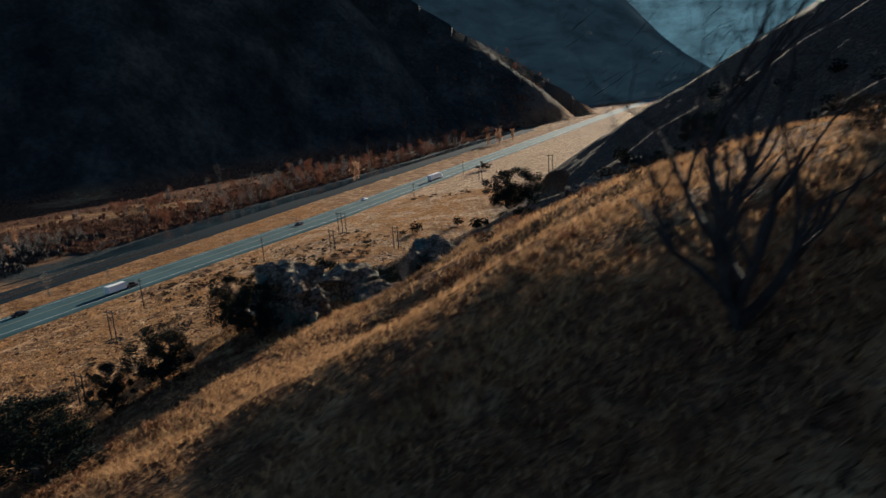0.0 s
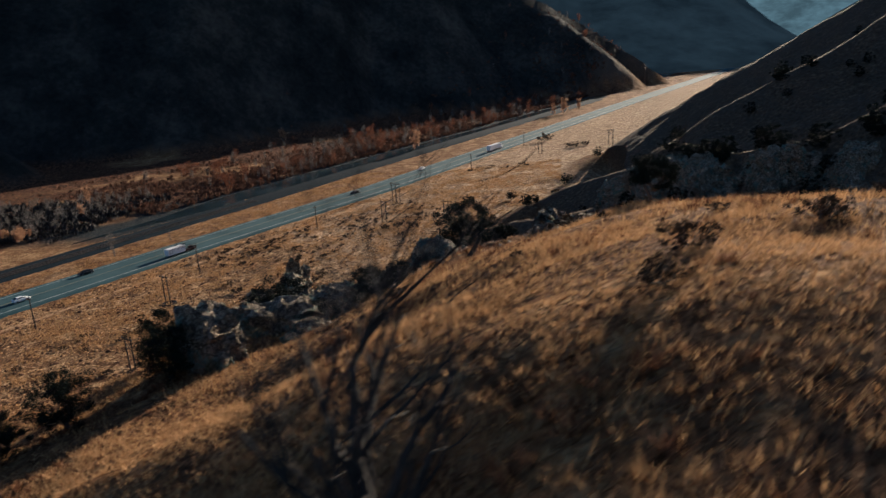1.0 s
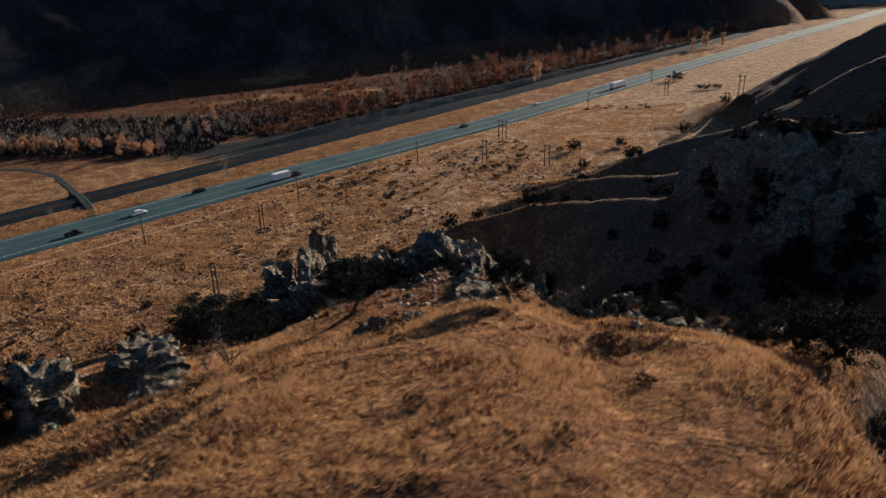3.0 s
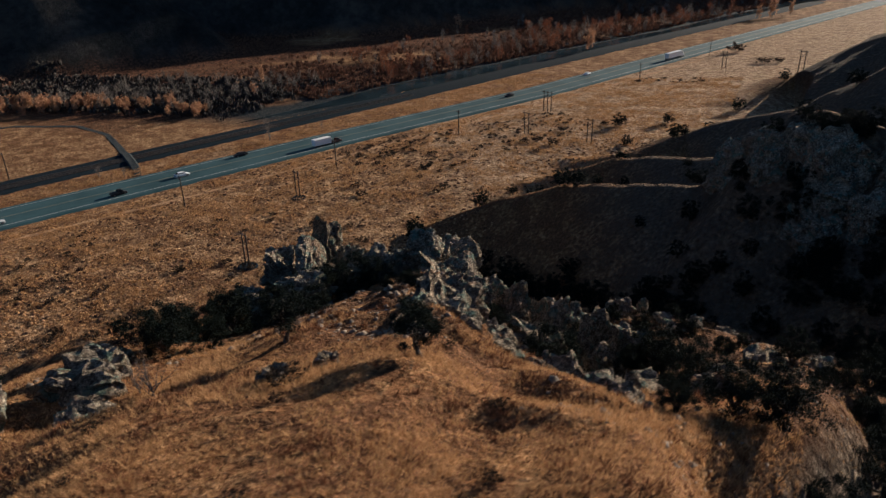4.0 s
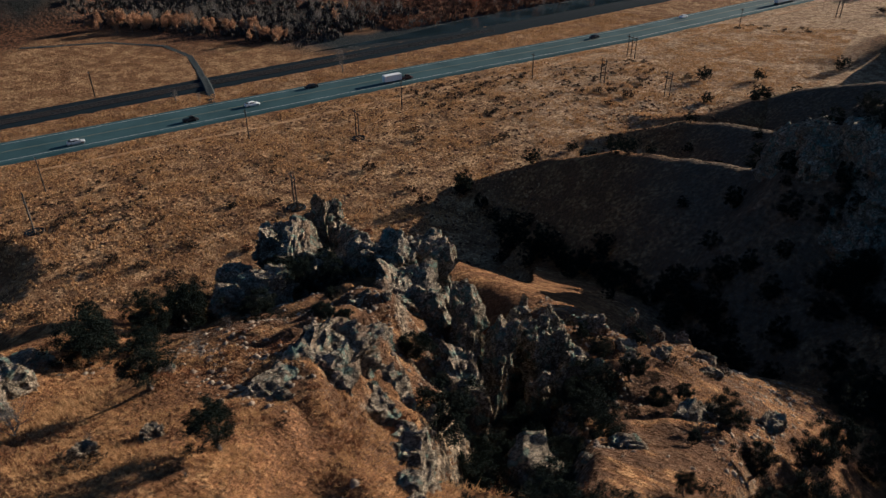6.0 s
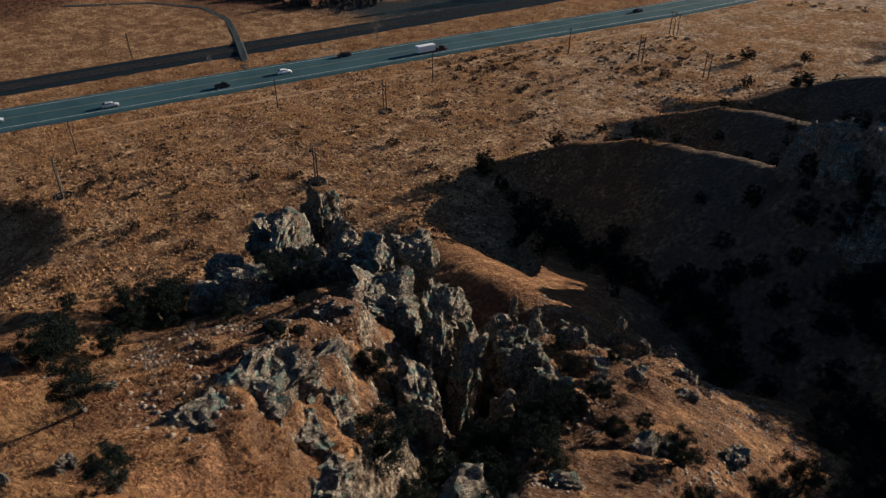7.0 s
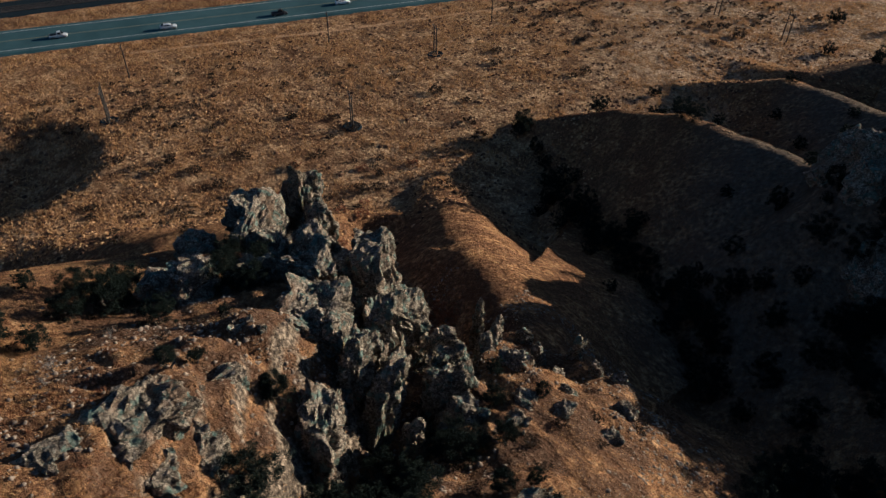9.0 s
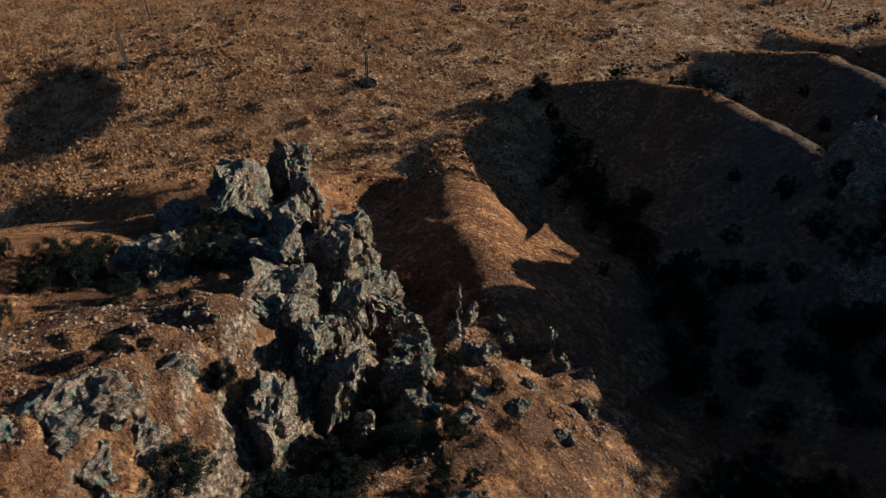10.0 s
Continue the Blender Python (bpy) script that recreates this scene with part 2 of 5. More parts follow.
WHITE = mottled("white_paint", (0.62, 0.64, 0.65), (0.76, 0.77, 0.77), 2.0, 0.35)
BLACK = mottled("black_paint", (0.012, 0.012, 0.014), (0.025, 0.025, 0.028), 2.0, 0.3)
MAROON = mottled("dark_red_paint", (0.03, 0.012, 0.012), (0.05, 0.02, 0.018), 2.0, 0.3)
SILVER = mottled("silver_paint", (0.4, 0.43, 0.45), (0.5, 0.52, 0.54), 2.0, 0.3, 0.0, 0.3)
GLASS = mottled("dark_window_glass", (0.01, 0.012, 0.014), (0.02, 0.024, 0.028), 2.0, 0.08)
TYRE = mottled("tyre_rubber", (0.012, 0.012, 0.012), (0.03, 0.03, 0.03), 8.0, 0.9)
RIM = mottled("wheel_rim", (0.3, 0.3, 0.31), (0.45, 0.45, 0.46), 6.0, 0.4, 0.0, 0.7)
LAMPGLASS = mottled("lamp_glass", (0.5, 0.5, 0.5), (0.65, 0.65, 0.65), 6.0, 0.15)
REDGLASS = mottled("tail_light_glass", (0.25, 0.01, 0.01), (0.35, 0.02, 0.02), 6.0, 0.2)
INSULATOR = mottled("grey_insulator", (0.12, 0.12, 0.13), (0.2, 0.2, 0.21), 6.0, 0.3)
WATER = water_material()
TUSSOCK = leaf_material("tussock_grass", (0.34, 0.195, 0.085), (0.54, 0.345, 0.17), 0.2)
DARKTUSSOCK = leaf_material("tussock_brush", (0.05, 0.03, 0.02), (0.16, 0.09, 0.05), 0.15)


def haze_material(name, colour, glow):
    """Far hills; the haze of kilometres of lit air is painted in as glow."""
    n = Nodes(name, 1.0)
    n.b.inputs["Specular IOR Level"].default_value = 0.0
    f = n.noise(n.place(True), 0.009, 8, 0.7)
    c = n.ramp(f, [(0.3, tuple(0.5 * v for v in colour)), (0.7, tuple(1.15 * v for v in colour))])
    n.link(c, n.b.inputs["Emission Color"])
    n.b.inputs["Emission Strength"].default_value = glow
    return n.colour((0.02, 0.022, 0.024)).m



# ---- the lie of the land ----
def smooth_max(a, b, k):
    h = np.clip(0.5 + 0.5 * (a - b) / k, 0, 1)
    return b + (a - b) * h + k * h * (1 - h)


def along(nodes, x, y):
    """Nearest place on a polyline: signed distance (positive to its right), height there and distance along."""
    best = np.full(np.shape(x), 1e9)
    side, height, run = np.zeros_like(best), np.zeros_like(best), np.zeros_like(best)
    s0 = 0.0
    for (ax, ay, az), (bx, by, bz) in zip(nodes, nodes[1:]):
        dx, dy = bx - ax, by - ay
        n = math.hypot(dx, dy)
        u = np.clip(((x - ax) * dx + (y - ay) * dy) / (n * n), 0, 1)
        px, py = x - ax - u * dx, y - ay - u * dy
        d = np.hypot(px, py)
        near = d < best
        best = np.where(near, d, best)
        side = np.where(near, np.where(px * dy - py * dx >= 0, 1.0, -1.0) * d, side)
        height = np.where(near, az + u * (bz - az), height)
        run = np.where(near, s0 + u * n, run)
        s0 += n
    return side, height, run


def ridge(nodes, x, y, left, right, crest):
    """A ridge along its crest line, with its own fall to either side and a rounded crest."""
    side, height, run = along(nodes, x, y)
    fall, crest = np.where(side < 0, left, right), np.where(side < 0, crest[0], crest[1])
    return height - fall * (np.sqrt(side * side + crest * crest) - crest)


def wave(x, y, size, seed):
    """Soft value noise, -1 to 1."""
    x, y = np.asarray(x) / size + seed * 17.3, np.asarray(y) / size + seed * 9.1
    ix, iy = np.floor(x), np.floor(y)
    fx, fy = x - ix, y - iy
    fx, fy = fx * fx * (3 - 2 * fx), fy * fy * (3 - 2 * fy)

    def rnd(a, b):
        v = np.sin(a * 127.1 + b * 311.7 + seed * 74.7) * 43758.5453
        return 2 * (v - np.floor(v)) - 1
    top = rnd(ix, iy) * (1 - fx) + rnd(ix + 1, iy) * fx
    low = rnd(ix, iy + 1) * (1 - fx) + rnd(ix + 1, iy + 1) * fx
    return top * (1 - fy) + low * fy


SPUR = [(14, -150, 36), (10, -75, 54), (8, -50, 58.2), (7, -38, 58.6), (7.2, -28, 58.4), (4.4, -21, 56.8), (3.2, -16, 55.25), (-0.2, -8.5, 52.4), (-2.2, -4.5, 50.3), (-6, 3.5, 46.5), (-10.5, 13, 43), (-13.2, 20.5, 37.5),
        (-15, 25, 30), (-17, 31, 19)]
MOUND = [(6, 22, 33.5), (0, 27, 31), (-6, 34, 27.5), (-13, 39, 25), (-20.5, 43.6, 22), (-30, 51, 16.5), (-43, 62, 9), (-64, 79, -1)]
SPUR_EAST = [(12, -75, 53), (10, -45, 57.8), (10, -36, 58.3), (10.5, -27, 58.2), (11.5, -21, 57.4), (10.6, -17.5, 56.1), (10.8, -15, 54.2), (12.6, -11.5, 51.4), (15.5, -7, 50.2), (17.3, -3, 48.6), (17.6, 3, 45.8), (16.0, 9, 43.2), (13.9, 14, 40.2), (12.6, 19, 37.4), (12.4, 24, 35.0), (9.8, 30.3, 32.2), (10, 38, 20)]
SHELF = [(15, 9.5, 42), (8, 13.6, 40), (3.4, 16.8, 38), (-1.6, 20.6, 35.8), (-3.4, 25.5, 32.4), (-6.5, 29.5, 29.6), (-9, 35, 26)]
SPUR_WEST = [(-6, -60, 50.4), (-8, -40, 53.2), (-14, -20, 51), (-23, -5, 43.6), (-26, 8, 37), (-30, 20, 30), (-40, 22, 23), (-60, 16, 15), (-77, 11, 7.4), (-96, 8, -1)]
CHASM = [(12, -12.5, 50), (9.5, -7, 45), (7, 0, 40.5), (4.0, 7, 36), (0.6, 13, 32.5), (-4.6, 20, 28), (-10, 27, 24), (-18, 31, 21), (-32, 38, 15), (-50, 50, 3)]
RIDGE_B = [(-66, 101, 0), (-52, 106.5, 6), (-40, 109.5, 11.5), (-25, 106, 18), (1.5, 93, 25.3), (25, 82, 35), (60, 66, 58), (140, 40, 110)]
CLIFF = [(3.5, 91.5, 26), (6, 90.2, 28.5), (9, 88.4, 31), (12.5, 85.6, 35.5), (16.5, 82, 42), (20, 80, 43.5), (28, 78, 42), (40, 74, 45), (60, 66, 57)]
RIDGE_C = [(-45, 150, 2), (-22, 152, 10.7), (0, 135, 17.5), (12, 127, 24), (41, 114, 39), (80, 100, 60), (160, 100, 110)]
RIDGE_D = [(-40, 173, 2), (-20, 166, 9), (-8, 176, 13), (20, 165, 25), (42, 147, 43), (62, 145, 54), (160, 150, 110)]
RIDGE_E = [(0, 270, 2), (20, 300, 8), (60, 260, 40), (120, 220, 80), (200, 220, 120)]
EAST = [(190, -300, 100), (190, 0, 92), (200, 150, 95), (230, 300, 90), (330, 500, 90), (460, 800, 90), (800, 1600, 200)]
RAIL = [(-262, -60, 0), (-211, 80, 0), (-190, 136, 0), (-167, 196, 0), (-142, 262, 0), (-112, 345, 0), (-75, 440, 0), (40, 740, 0)]
ROAD = [(-290, -190, -3.5), (-198, 37, -3.5), (-133, 187, -3.5), (-88, 285, -3.5), (-38, 415, -3.5), (75, 706, -3.5), (250, 1143, -3.5), (420, 1600, -3.5)]
WEST = [(-820, -500, 280), (-740, 0, 270), (-760, 300, 320), (-740, 620, 330), (-740, 900, 340), (-600, 1250, 350), (-500, 1700, 400)]
WEST_S = [(-740, -90, 290), (-520, -40, 130), (-400, -10, 45), (-340, 10, -4)]
WEST_T = [(-740, 60, 290), (-540, 110, 140), (-390, 150, 55), (-345, 166, 18), (-322, 174, -4)]
WEST_U = [(-750, 200, 310), (-540, 260, 150), (-400, 300, 65), (-330, 328, 20), (-308, 336, -4)]
WEST_A = [(-750, 330, 320), (-520, 410, 160), (-390, 455, 65), (-310, 482, 20), (-290, 490, -4)]
WEST_V = [(-740, 500, 330), (-480, 590, 175), (-340, 640, 60), (-262, 668, 20), (-245, 674, -4)]
# nodes west of x -209 rise out of view to shade the hills
WEST_B = [(-740, 660, 520), (-420, 780, 430), (-290, 840, 300), (-209, 866, 190), (-71, 872, 116), (-2, 874, 90), (62, 878, 42), (95, 882, 10), (112, 885, -8)]
# unseen crest added to keep the sun off the western slopes
WEST_SHADE = [(-740, 640, 480), (-400, 755, 400), (-270, 800, 290), (-235, 812, 235)]


def valley(x, y):
    side, height, run = along(ROAD, x, y)
    z = -3.9 + 0.078 * np.clip(side - 9, 0, 60) - 0.012 * np.clip(-side - 10, 0, 60)
    return z


def stony(x, y):
    """Where the spur's crest breaks up into bare rock: 0 to 1."""
    side, _, _ = along(SPUR[8:12], x, y)
    head = np.exp(-(side / 8) ** 2)
    fins = np.exp(-((x - 4) / 9) ** 2) * np.clip((y + 4) / 7, 0, 1) * np.clip((34 - y) / 8, 0, 1)
    tower = np.exp(-((x + 24) / 6) ** 2 - ((y - 14) / 9) ** 2)
    slab = np.exp(-((x + 1) / 5) ** 2 - ((y + 6) / 5) ** 2)
    return np.clip(np.maximum(np.maximum(head, fins), np.maximum(tower, slab)), 0, 1)


def land(x, y):
    """Height of the ground."""
    x, y = np.asarray(x, float), np.asarray(y, float)
    z = valley(x, y)
    rough = wave(x, y, 60, 1)
    for nodes, left, right, crest, k in (
            (EAST, 0.6, 0.3, (20, 20), 6), (RIDGE_E, 0.5, 0.5, (8, 8), 3), (RIDGE_D, 0.55, 0.55, (3, 3), 2), (RIDGE_C, 0.55, 0.6, (2.5, 2.5), 1.5), (RIDGE_B, 0.72, 0.62, (2.0, 2.6), 1.2),
            (CLIFF, 1.6, 1.1, (1.5, 1.5), 1.0), (SPUR_WEST, 0.6, 0.6, (9, 9), 4), (MOUND, 0.8, 0.78, (4.5, 5.5), 1.2), (SHELF, 3.0, 0.5, (0.8, 3), 0.8), (SPUR_EAST, 0.6, 1.8, (9, 1.4), 1.2), (SPUR, 0.52, 1.3, (10, 2), 1.5)):
        z = smooth_max(ridge(nodes, x, y, left, right, crest), z, k)
    side, floor, run = along(CHASM, x, y)
    cut = floor + (2.4 - 1.7 * np.clip((run - 34) / 12, 0, 1)) * np.clip(np.abs(side) - 2.0, 0, None) + 60 * np.clip(1 - run / 4, 0, 1)
    z = -smooth_max(-cut, -z, 1.0)
    south = 0.5 * (np.sqrt((y + 34) ** 2 + 9) - (y + 34))
    z = z - 0.2 * south * np.clip((-1 - x) / 5, 0, 1) * np.clip((x + 60) / 20, 0, 1)
    z = z - 6.0 * np.clip(1.6 - np.hypot((x + 124) / 19, (y - 8) / 20) * 1.3, 0, 1)
    for nodes, left, right, crest in ((WEST, 1.3, 1.3, (40, 40)), (WEST_S, 0.5, 0.85, (6, 6)), (WEST_T, 0.5, 0.85, (6, 6)), (WEST_U, 0.5, 0.85, (6, 6)), (WEST_A, 0.5, 0.85, (8, 8)), (WEST_V, 0.5, 0.85, (8, 8)), (WEST_SHADE, 0.6, 1.2, (12, 8)), (WEST_B, 0.6, 1.2, (20, 20))):
        z = smooth_max(ridge(nodes, x, y, left, right, crest) + 5 * wave(x, y, 80, 3) + 2 * wave(x, y, 27, 5), z, 4)
    hill = np.clip((z - 1) / 12, 0, 1)
    broken = stony(x, y)
    step = z / 1.7 + 0.5 * wave(x, y, 6, 75)
    ledge = step - np.floor(step)
    ledge = np.clip((ledge - 0.3) / 0.4, 0, 1)
    z = z + 0.75 * broken * 1.7 * (ledge * ledge * (3 - 2 * ledge) - (step - np.floor(step)))
    z = z + broken * (1.3 * np.abs(wave(x, y, 4.2, 71)) + 0.8 * np.abs(wave(x, y, 1.9, 73)) - 0.6)
    calm = 1 - 0.75 * np.clip((-33 - y) / 5, 0, 1) * np.clip((y + 90) / 20, 0, 1) * np.clip((20 - np.abs(x)) / 6, 0, 1)
    z = z + hill * calm * (0.5 * wave(x, y, 13, 7) + 0.35 * wave(x, y, 4.5, 8)) + 0.12 * wave(x, y, 3.1, 9) + 0.05 * wave(x, y, 1.1, 11)
    return z

# ---- the ground, one sheet to the horizon ----
def spaced(lo, hi, step, start, end, grow):
    """Coordinates with even steps from lo to hi, and growing steps beyond."""
    out = list(np.arange(lo, hi, step))
    s, v, before = step, lo, []
    while v > start:
        s *= grow
        v -= s
        before.append(v)
    s, v, after = step, out[-1], []
    while v < end:
        s *= grow
        v += s
        after.append(v)
    return np.array(before[::-1] + out + after)


def mesh_of(name, verts, faces, material, smooth=False):
    me = bpy.data.meshes.new(name)
    verts, faces = np.asarray(verts, np.float32), np.asarray(faces, np.int32)
    me.vertices.add(len(verts))
    me.vertices.foreach_set("co", verts.ravel())
    me.loops.add(faces.size)
    me.loops.foreach_set("vertex_index", faces.ravel())
    me.polygons.add(len(faces))
    me.polygons.foreach_set("loop_start", np.arange(0, faces.size, faces.shape[1], dtype=np.int32))
    me.update(calc_edges=True)
    if smooth:
        me.shade_smooth()
    me.materials.append(material)
    return me


def thing(name, label, category, group="", kind=""):
    return tagged(new(name), label, category, group, kind)


def part(name, bm, material, parent, label=""):
    """One mesh under a thing or under a part."""
    me = bpy.data.meshes.new(name)
    bm.to_mesh(me)
    bm.free()
    me.materials.append(material)
    ob = new(name, me)
    ob.parent = parent
    return tagged(ob, label)


def ground_sheet():
    xs = spaced(-36, 24, 0.36, -4200, 4200, 1.03)
    ys = spaced(-48, 36, 0.4, -1500, 4600, 1.015)
    gx, gy = np.meshgrid(xs, ys)
    gz = land(gx, gy)
    nx, ny = len(xs), len(ys)
    i = np.arange(nx * ny).reshape(ny, nx)
    faces = np.stack([i[:-1, :-1], i[:-1, 1:], i[1:, 1:], i[1:, :-1]], -1).reshape(-1, 4)
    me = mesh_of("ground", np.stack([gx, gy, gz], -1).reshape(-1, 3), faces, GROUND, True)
    side, _, _ = along(ROAD, gx, gy)
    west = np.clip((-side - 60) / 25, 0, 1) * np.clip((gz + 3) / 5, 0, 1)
    flat = np.clip((5 - gz) / 4, 0, 1) * (1 - west)
    east = 0.65 * np.clip((gx + 0.35 * gy - 12) / 14, 0, 1) * np.clip((gy - 40) / 14, 0, 1) * np.clip((gz - 8) / 6, 0, 1)
    near_spur = np.exp(-((gx - 1) / 19) ** 2) * np.clip((gy + 13) / 8, 0, 1) * np.clip((40 - gy) / 8, 0, 1)
    rail_side = along(RAIL, gx, gy)[0]
    thicket = np.clip((-rail_side - 34) / 12, 0, 1) * np.clip((gy - 150) / 30, 0, 1) * np.clip((wave(gx, gy, 45, 61) + 0.5 * wave(gx, gy, 14, 63) + 0.25 + np.clip((gy - 330) / 200, 0, 0.6)) * 3, 0, 1) * np.clip((6 - gz) / 5, 0, 1)
    grove = np.exp(-np.maximum(0, np.hypot((gx + 258) / 62, (gy - 222 - 0.25 * (gx + 258)) / 34) - 0.8) ** 2 * 12)
    # west of x -296 the dark thicket colour also stands in for hill shade
    thicket = np.maximum(np.maximum(thicket, grove), np.clip((-296 - gx + 8 * wave(gx, gy, 20, 68)) / 9, 0, 1) * np.clip((gy - 60) / 50, 0, 1) * np.clip((12 - gz) / 6, 0, 1))
    gravel = np.clip((-rail_side - 5) / 3, 0, 1) * np.clip((42 + rail_side + 10 * wave(gx, gy, 22, 65)) / 5, 0, 1) * np.clip((gy - 185) / 20, 0, 1) * np.clip((6 - gz) / 5, 0, 1)
    crag = np.exp(-((gx - 0) / 22) ** 2) * np.clip((gy + 14) / 4, 0, 1) * np.clip((34 - gy) / 5, 0, 1)
    patch = wave(gx, gy, 28, 91) + 0.6 * wave(gx, gy, 11, 93)
    # meadow paler towards the east, browner towards the west and across the road
    pale_east = np.clip((gx + 0.55 * gy + 10 + 22 * patch) / 50, 0, 1) * np.clip(side / 6, 0, 1)
    rusty = np.clip(np.maximum((-40 - gx - 0.5 * gy + 30 * patch) / 60, (-side - 4) / 4), 0, 1)
    for name, values in (("pale_east", pale_east), ("rusty", rusty), ("crag", np.clip(crag * 2, 0, 1)), ("thicket", thicket), ("gravel", gravel), ("meadow", flat), ("stony", np.clip(near_spur * 1.7, 0, 1)), ("shaded_scrub", west), ("shaded_sage", east)):
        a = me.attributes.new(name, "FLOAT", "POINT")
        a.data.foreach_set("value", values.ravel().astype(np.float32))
    return tagged(new("ground", me), "dry golden grass hillside and flat valley floor", "ground", kind="structure")


ground_sheet()


# ---- road, railway, river, tracks ----
def line_points(nodes, step):
    pts = []
    for (ax, ay, *_), (bx, by, *_) in zip(nodes, nodes[1:]):
        n = max(1, int(math.hypot(bx - ax, by - ay) / step))
        pts += [(ax + (bx - ax) * k / n, ay + (by - ay) * k / n) for k in range(n)]
    pts.append(tuple(nodes[-1][:2]))
    out = []
    for k, (x, y) in enumerate(pts):
        q, o = pts[min(k + 1, len(pts) - 1)], pts[max(k - 1, 0)]
        t = Vector((q[0] - o[0], q[1] - o[1], 0)).normalized()
        out.append((Vector((x, y, 0)), Vector((t.y, -t.x, 0))))
    return out


def strip(bm, points, profile, height):
    """A strip of a given profile (offset, rise) along a line."""
    rows = [[bm.verts.new((p + r * w) + Vector((0, 0, height(p, r, w) + dz))) for w, dz in profile] for p, r in points]
    for a, b in zip(rows, rows[1:]):
        for j in range(len(profile) - 1):
            bm.faces.new((a[j], a[j + 1], b[j + 1], b[j]))


def to_object(name, bm, material, label, category, kind="structure"):
    me = bpy.data.meshes.new(name)
    bm.to_mesh(me)
    bm.free()
    me.materials.append(material)
    return tagged(new(name, me), label, category, kind=kind)


ROAD_Z = -3.3
bm = bmesh.new()
strip(bm, line_points(ROAD, 10), ((-10.4, -1.4), (-8.6, 0), (0, 0.12), (8.6, 0), (10.4, -1.4)), lambda p, r, w: ROAD_Z)
road = to_object("road", bm, ASPHALT, "grey asphalt highway with white edge lines", "road")
for name, at, wide, mat, dash in (("edge_line", -6.9, 0.16, PAINT, 0), ("edge_line", 6.9, 0.16, PAINT, 0), ("centre_line", -0.2, 0.13, YELLOW, 0), ("centre_line", 0.2, 0.13, YELLOW, 0),
                                  ):
    bm = bmesh.new()
    pts = line_points(ROAD[:6], 4 if dash else 12)
    rise = 0.015 + 0.12 * (1 - abs(at) / 8.6)
    runs = [pts[k:k + 2] for k in range(0, len(pts) - 1, 3)] if dash else [pts]
    for run in runs:
        strip(bm, run, ((at - wide, rise), (at + wide, rise)), lambda p, r, w: ROAD_Z)
    part(name, bm, mat, road, "yellow paint" if mat is YELLOW else "white paint")

rail_z = lambda p, r, w: -4.35
bm = bmesh.new()
strip(bm, line_points(RAIL, 8), ((-12, -0.9), (-8.5, 0.35), (-5, 0.5), (-2.4, 0.9), (2.4, 0.9), (5.2, 0.5), (9.5, -0.9)), rail_z)
railway = to_object("railway", bm, BALLAST, "railway line on a bed of dark ballast", "railway")
for at in (-1.75, -0.32, 0.9, 2.33):
    bm = bmesh.new()
    strip(bm, line_points(RAIL[:5], 8), ((at - 0.05, 0.9), (at - 0.05, 1.12), (at + 0.05, 1.12), (at + 0.05, 0.9)), rail_z)
    part("rail", bm, STEEL, railway)
bm = bmesh.new()
for p, r in line_points(RAIL[:4], 0.75):
    for at in (-1.03, 1.62):
        t = Vector((-r.y, r.x, 0))
        q = p + r * at + Vector((0, 0, -3.45))
        c = [bm.verts.new(q + r * a + t * b + Vector((0, 0, h))) for h in (-0.1, 0.06) for a, b in ((-1.25, -0.13), (1.25, -0.13), (1.25, 0.13), (-1.25, 0.13))]
        for f in ((4, 5, 6, 7), (0, 1, 5, 4), (1, 2, 6, 5), (2, 3, 7, 6), (3, 0, 4, 7)):
            bm.faces.new([c[k] for k in f])
ties = part("railway_ties", bm, TIE, railway)
tagged(ties, kind="stuff")

RIVER = [(-178, 185, 0), (-158, 232, 0), (-141, 280, 0), (-120, 335, 0), (-92, 405, 0), (-58, 485, 0), (-10, 610, 0), (60, 790, 0), (150, 1060, 0), (300, 1500, 0)]
rng = random.Random(4)
bm = bmesh.new()
rows = []
for k, (p, r) in enumerate(line_points(RIVER, 9)):
    w = (8.0 + 4.0 * float(wave(p.x, p.y, 40, 21))) * min(1, k / 6)
    rows.append([bm.verts.new(p + r * (-12 + s * w) + Vector((0, 0, -4.32))) for s in (-1, -0.3, 0.4, 1)])
for a, b in zip(rows, rows[1:]):
    for j in range(3):
        bm.faces.new((a[j], a[j + 1], b[j + 1], b[j]))
to_object("river", bm, WATER, "shallow dark blue river beside the railway", "water")

for name, nodes, half, mat, label in (
        ("track", [(-172, 124, 0), (-177, 128.6, 0), (-190, 137, 0), (-208, 149, 0), (-228, 161, 0), (-250, 166, 0), (-276, 156, 0), (-300, 130, 0)], 1.1, GREYTRACK, "grey gravel farm track crossing the railway"),
        ("track", [(-166, 60, 0), (-140, 112, 0), (-118, 165, 0), (-97, 215, 0), (-70, 280, 0), (-25, 395, 0)], 0.7, DIRT, "pale dirt track along the meadow")):
    bm = bmesh.new()
    strip(bm, line_points(nodes, 4), ((-half - 0.5, -0.2), (-half, 0.12), (0, 0.1), (half, 0.12), (half + 0.5, -0.2)), lambda p, r, w: float(land(p.x + r.x * w, p.y + r.y * w)) if mat is not GREYTRACK else max(float(land(p.x + r.x * w, p.y + r.y * w)), -4.8) + 1.02 * min(1.0, max(0.0, (12.0 - abs(float(along(RAIL, p.x, p.y)[0]))) / 6.5)))
    to_object(name, bm, mat, label, "track")


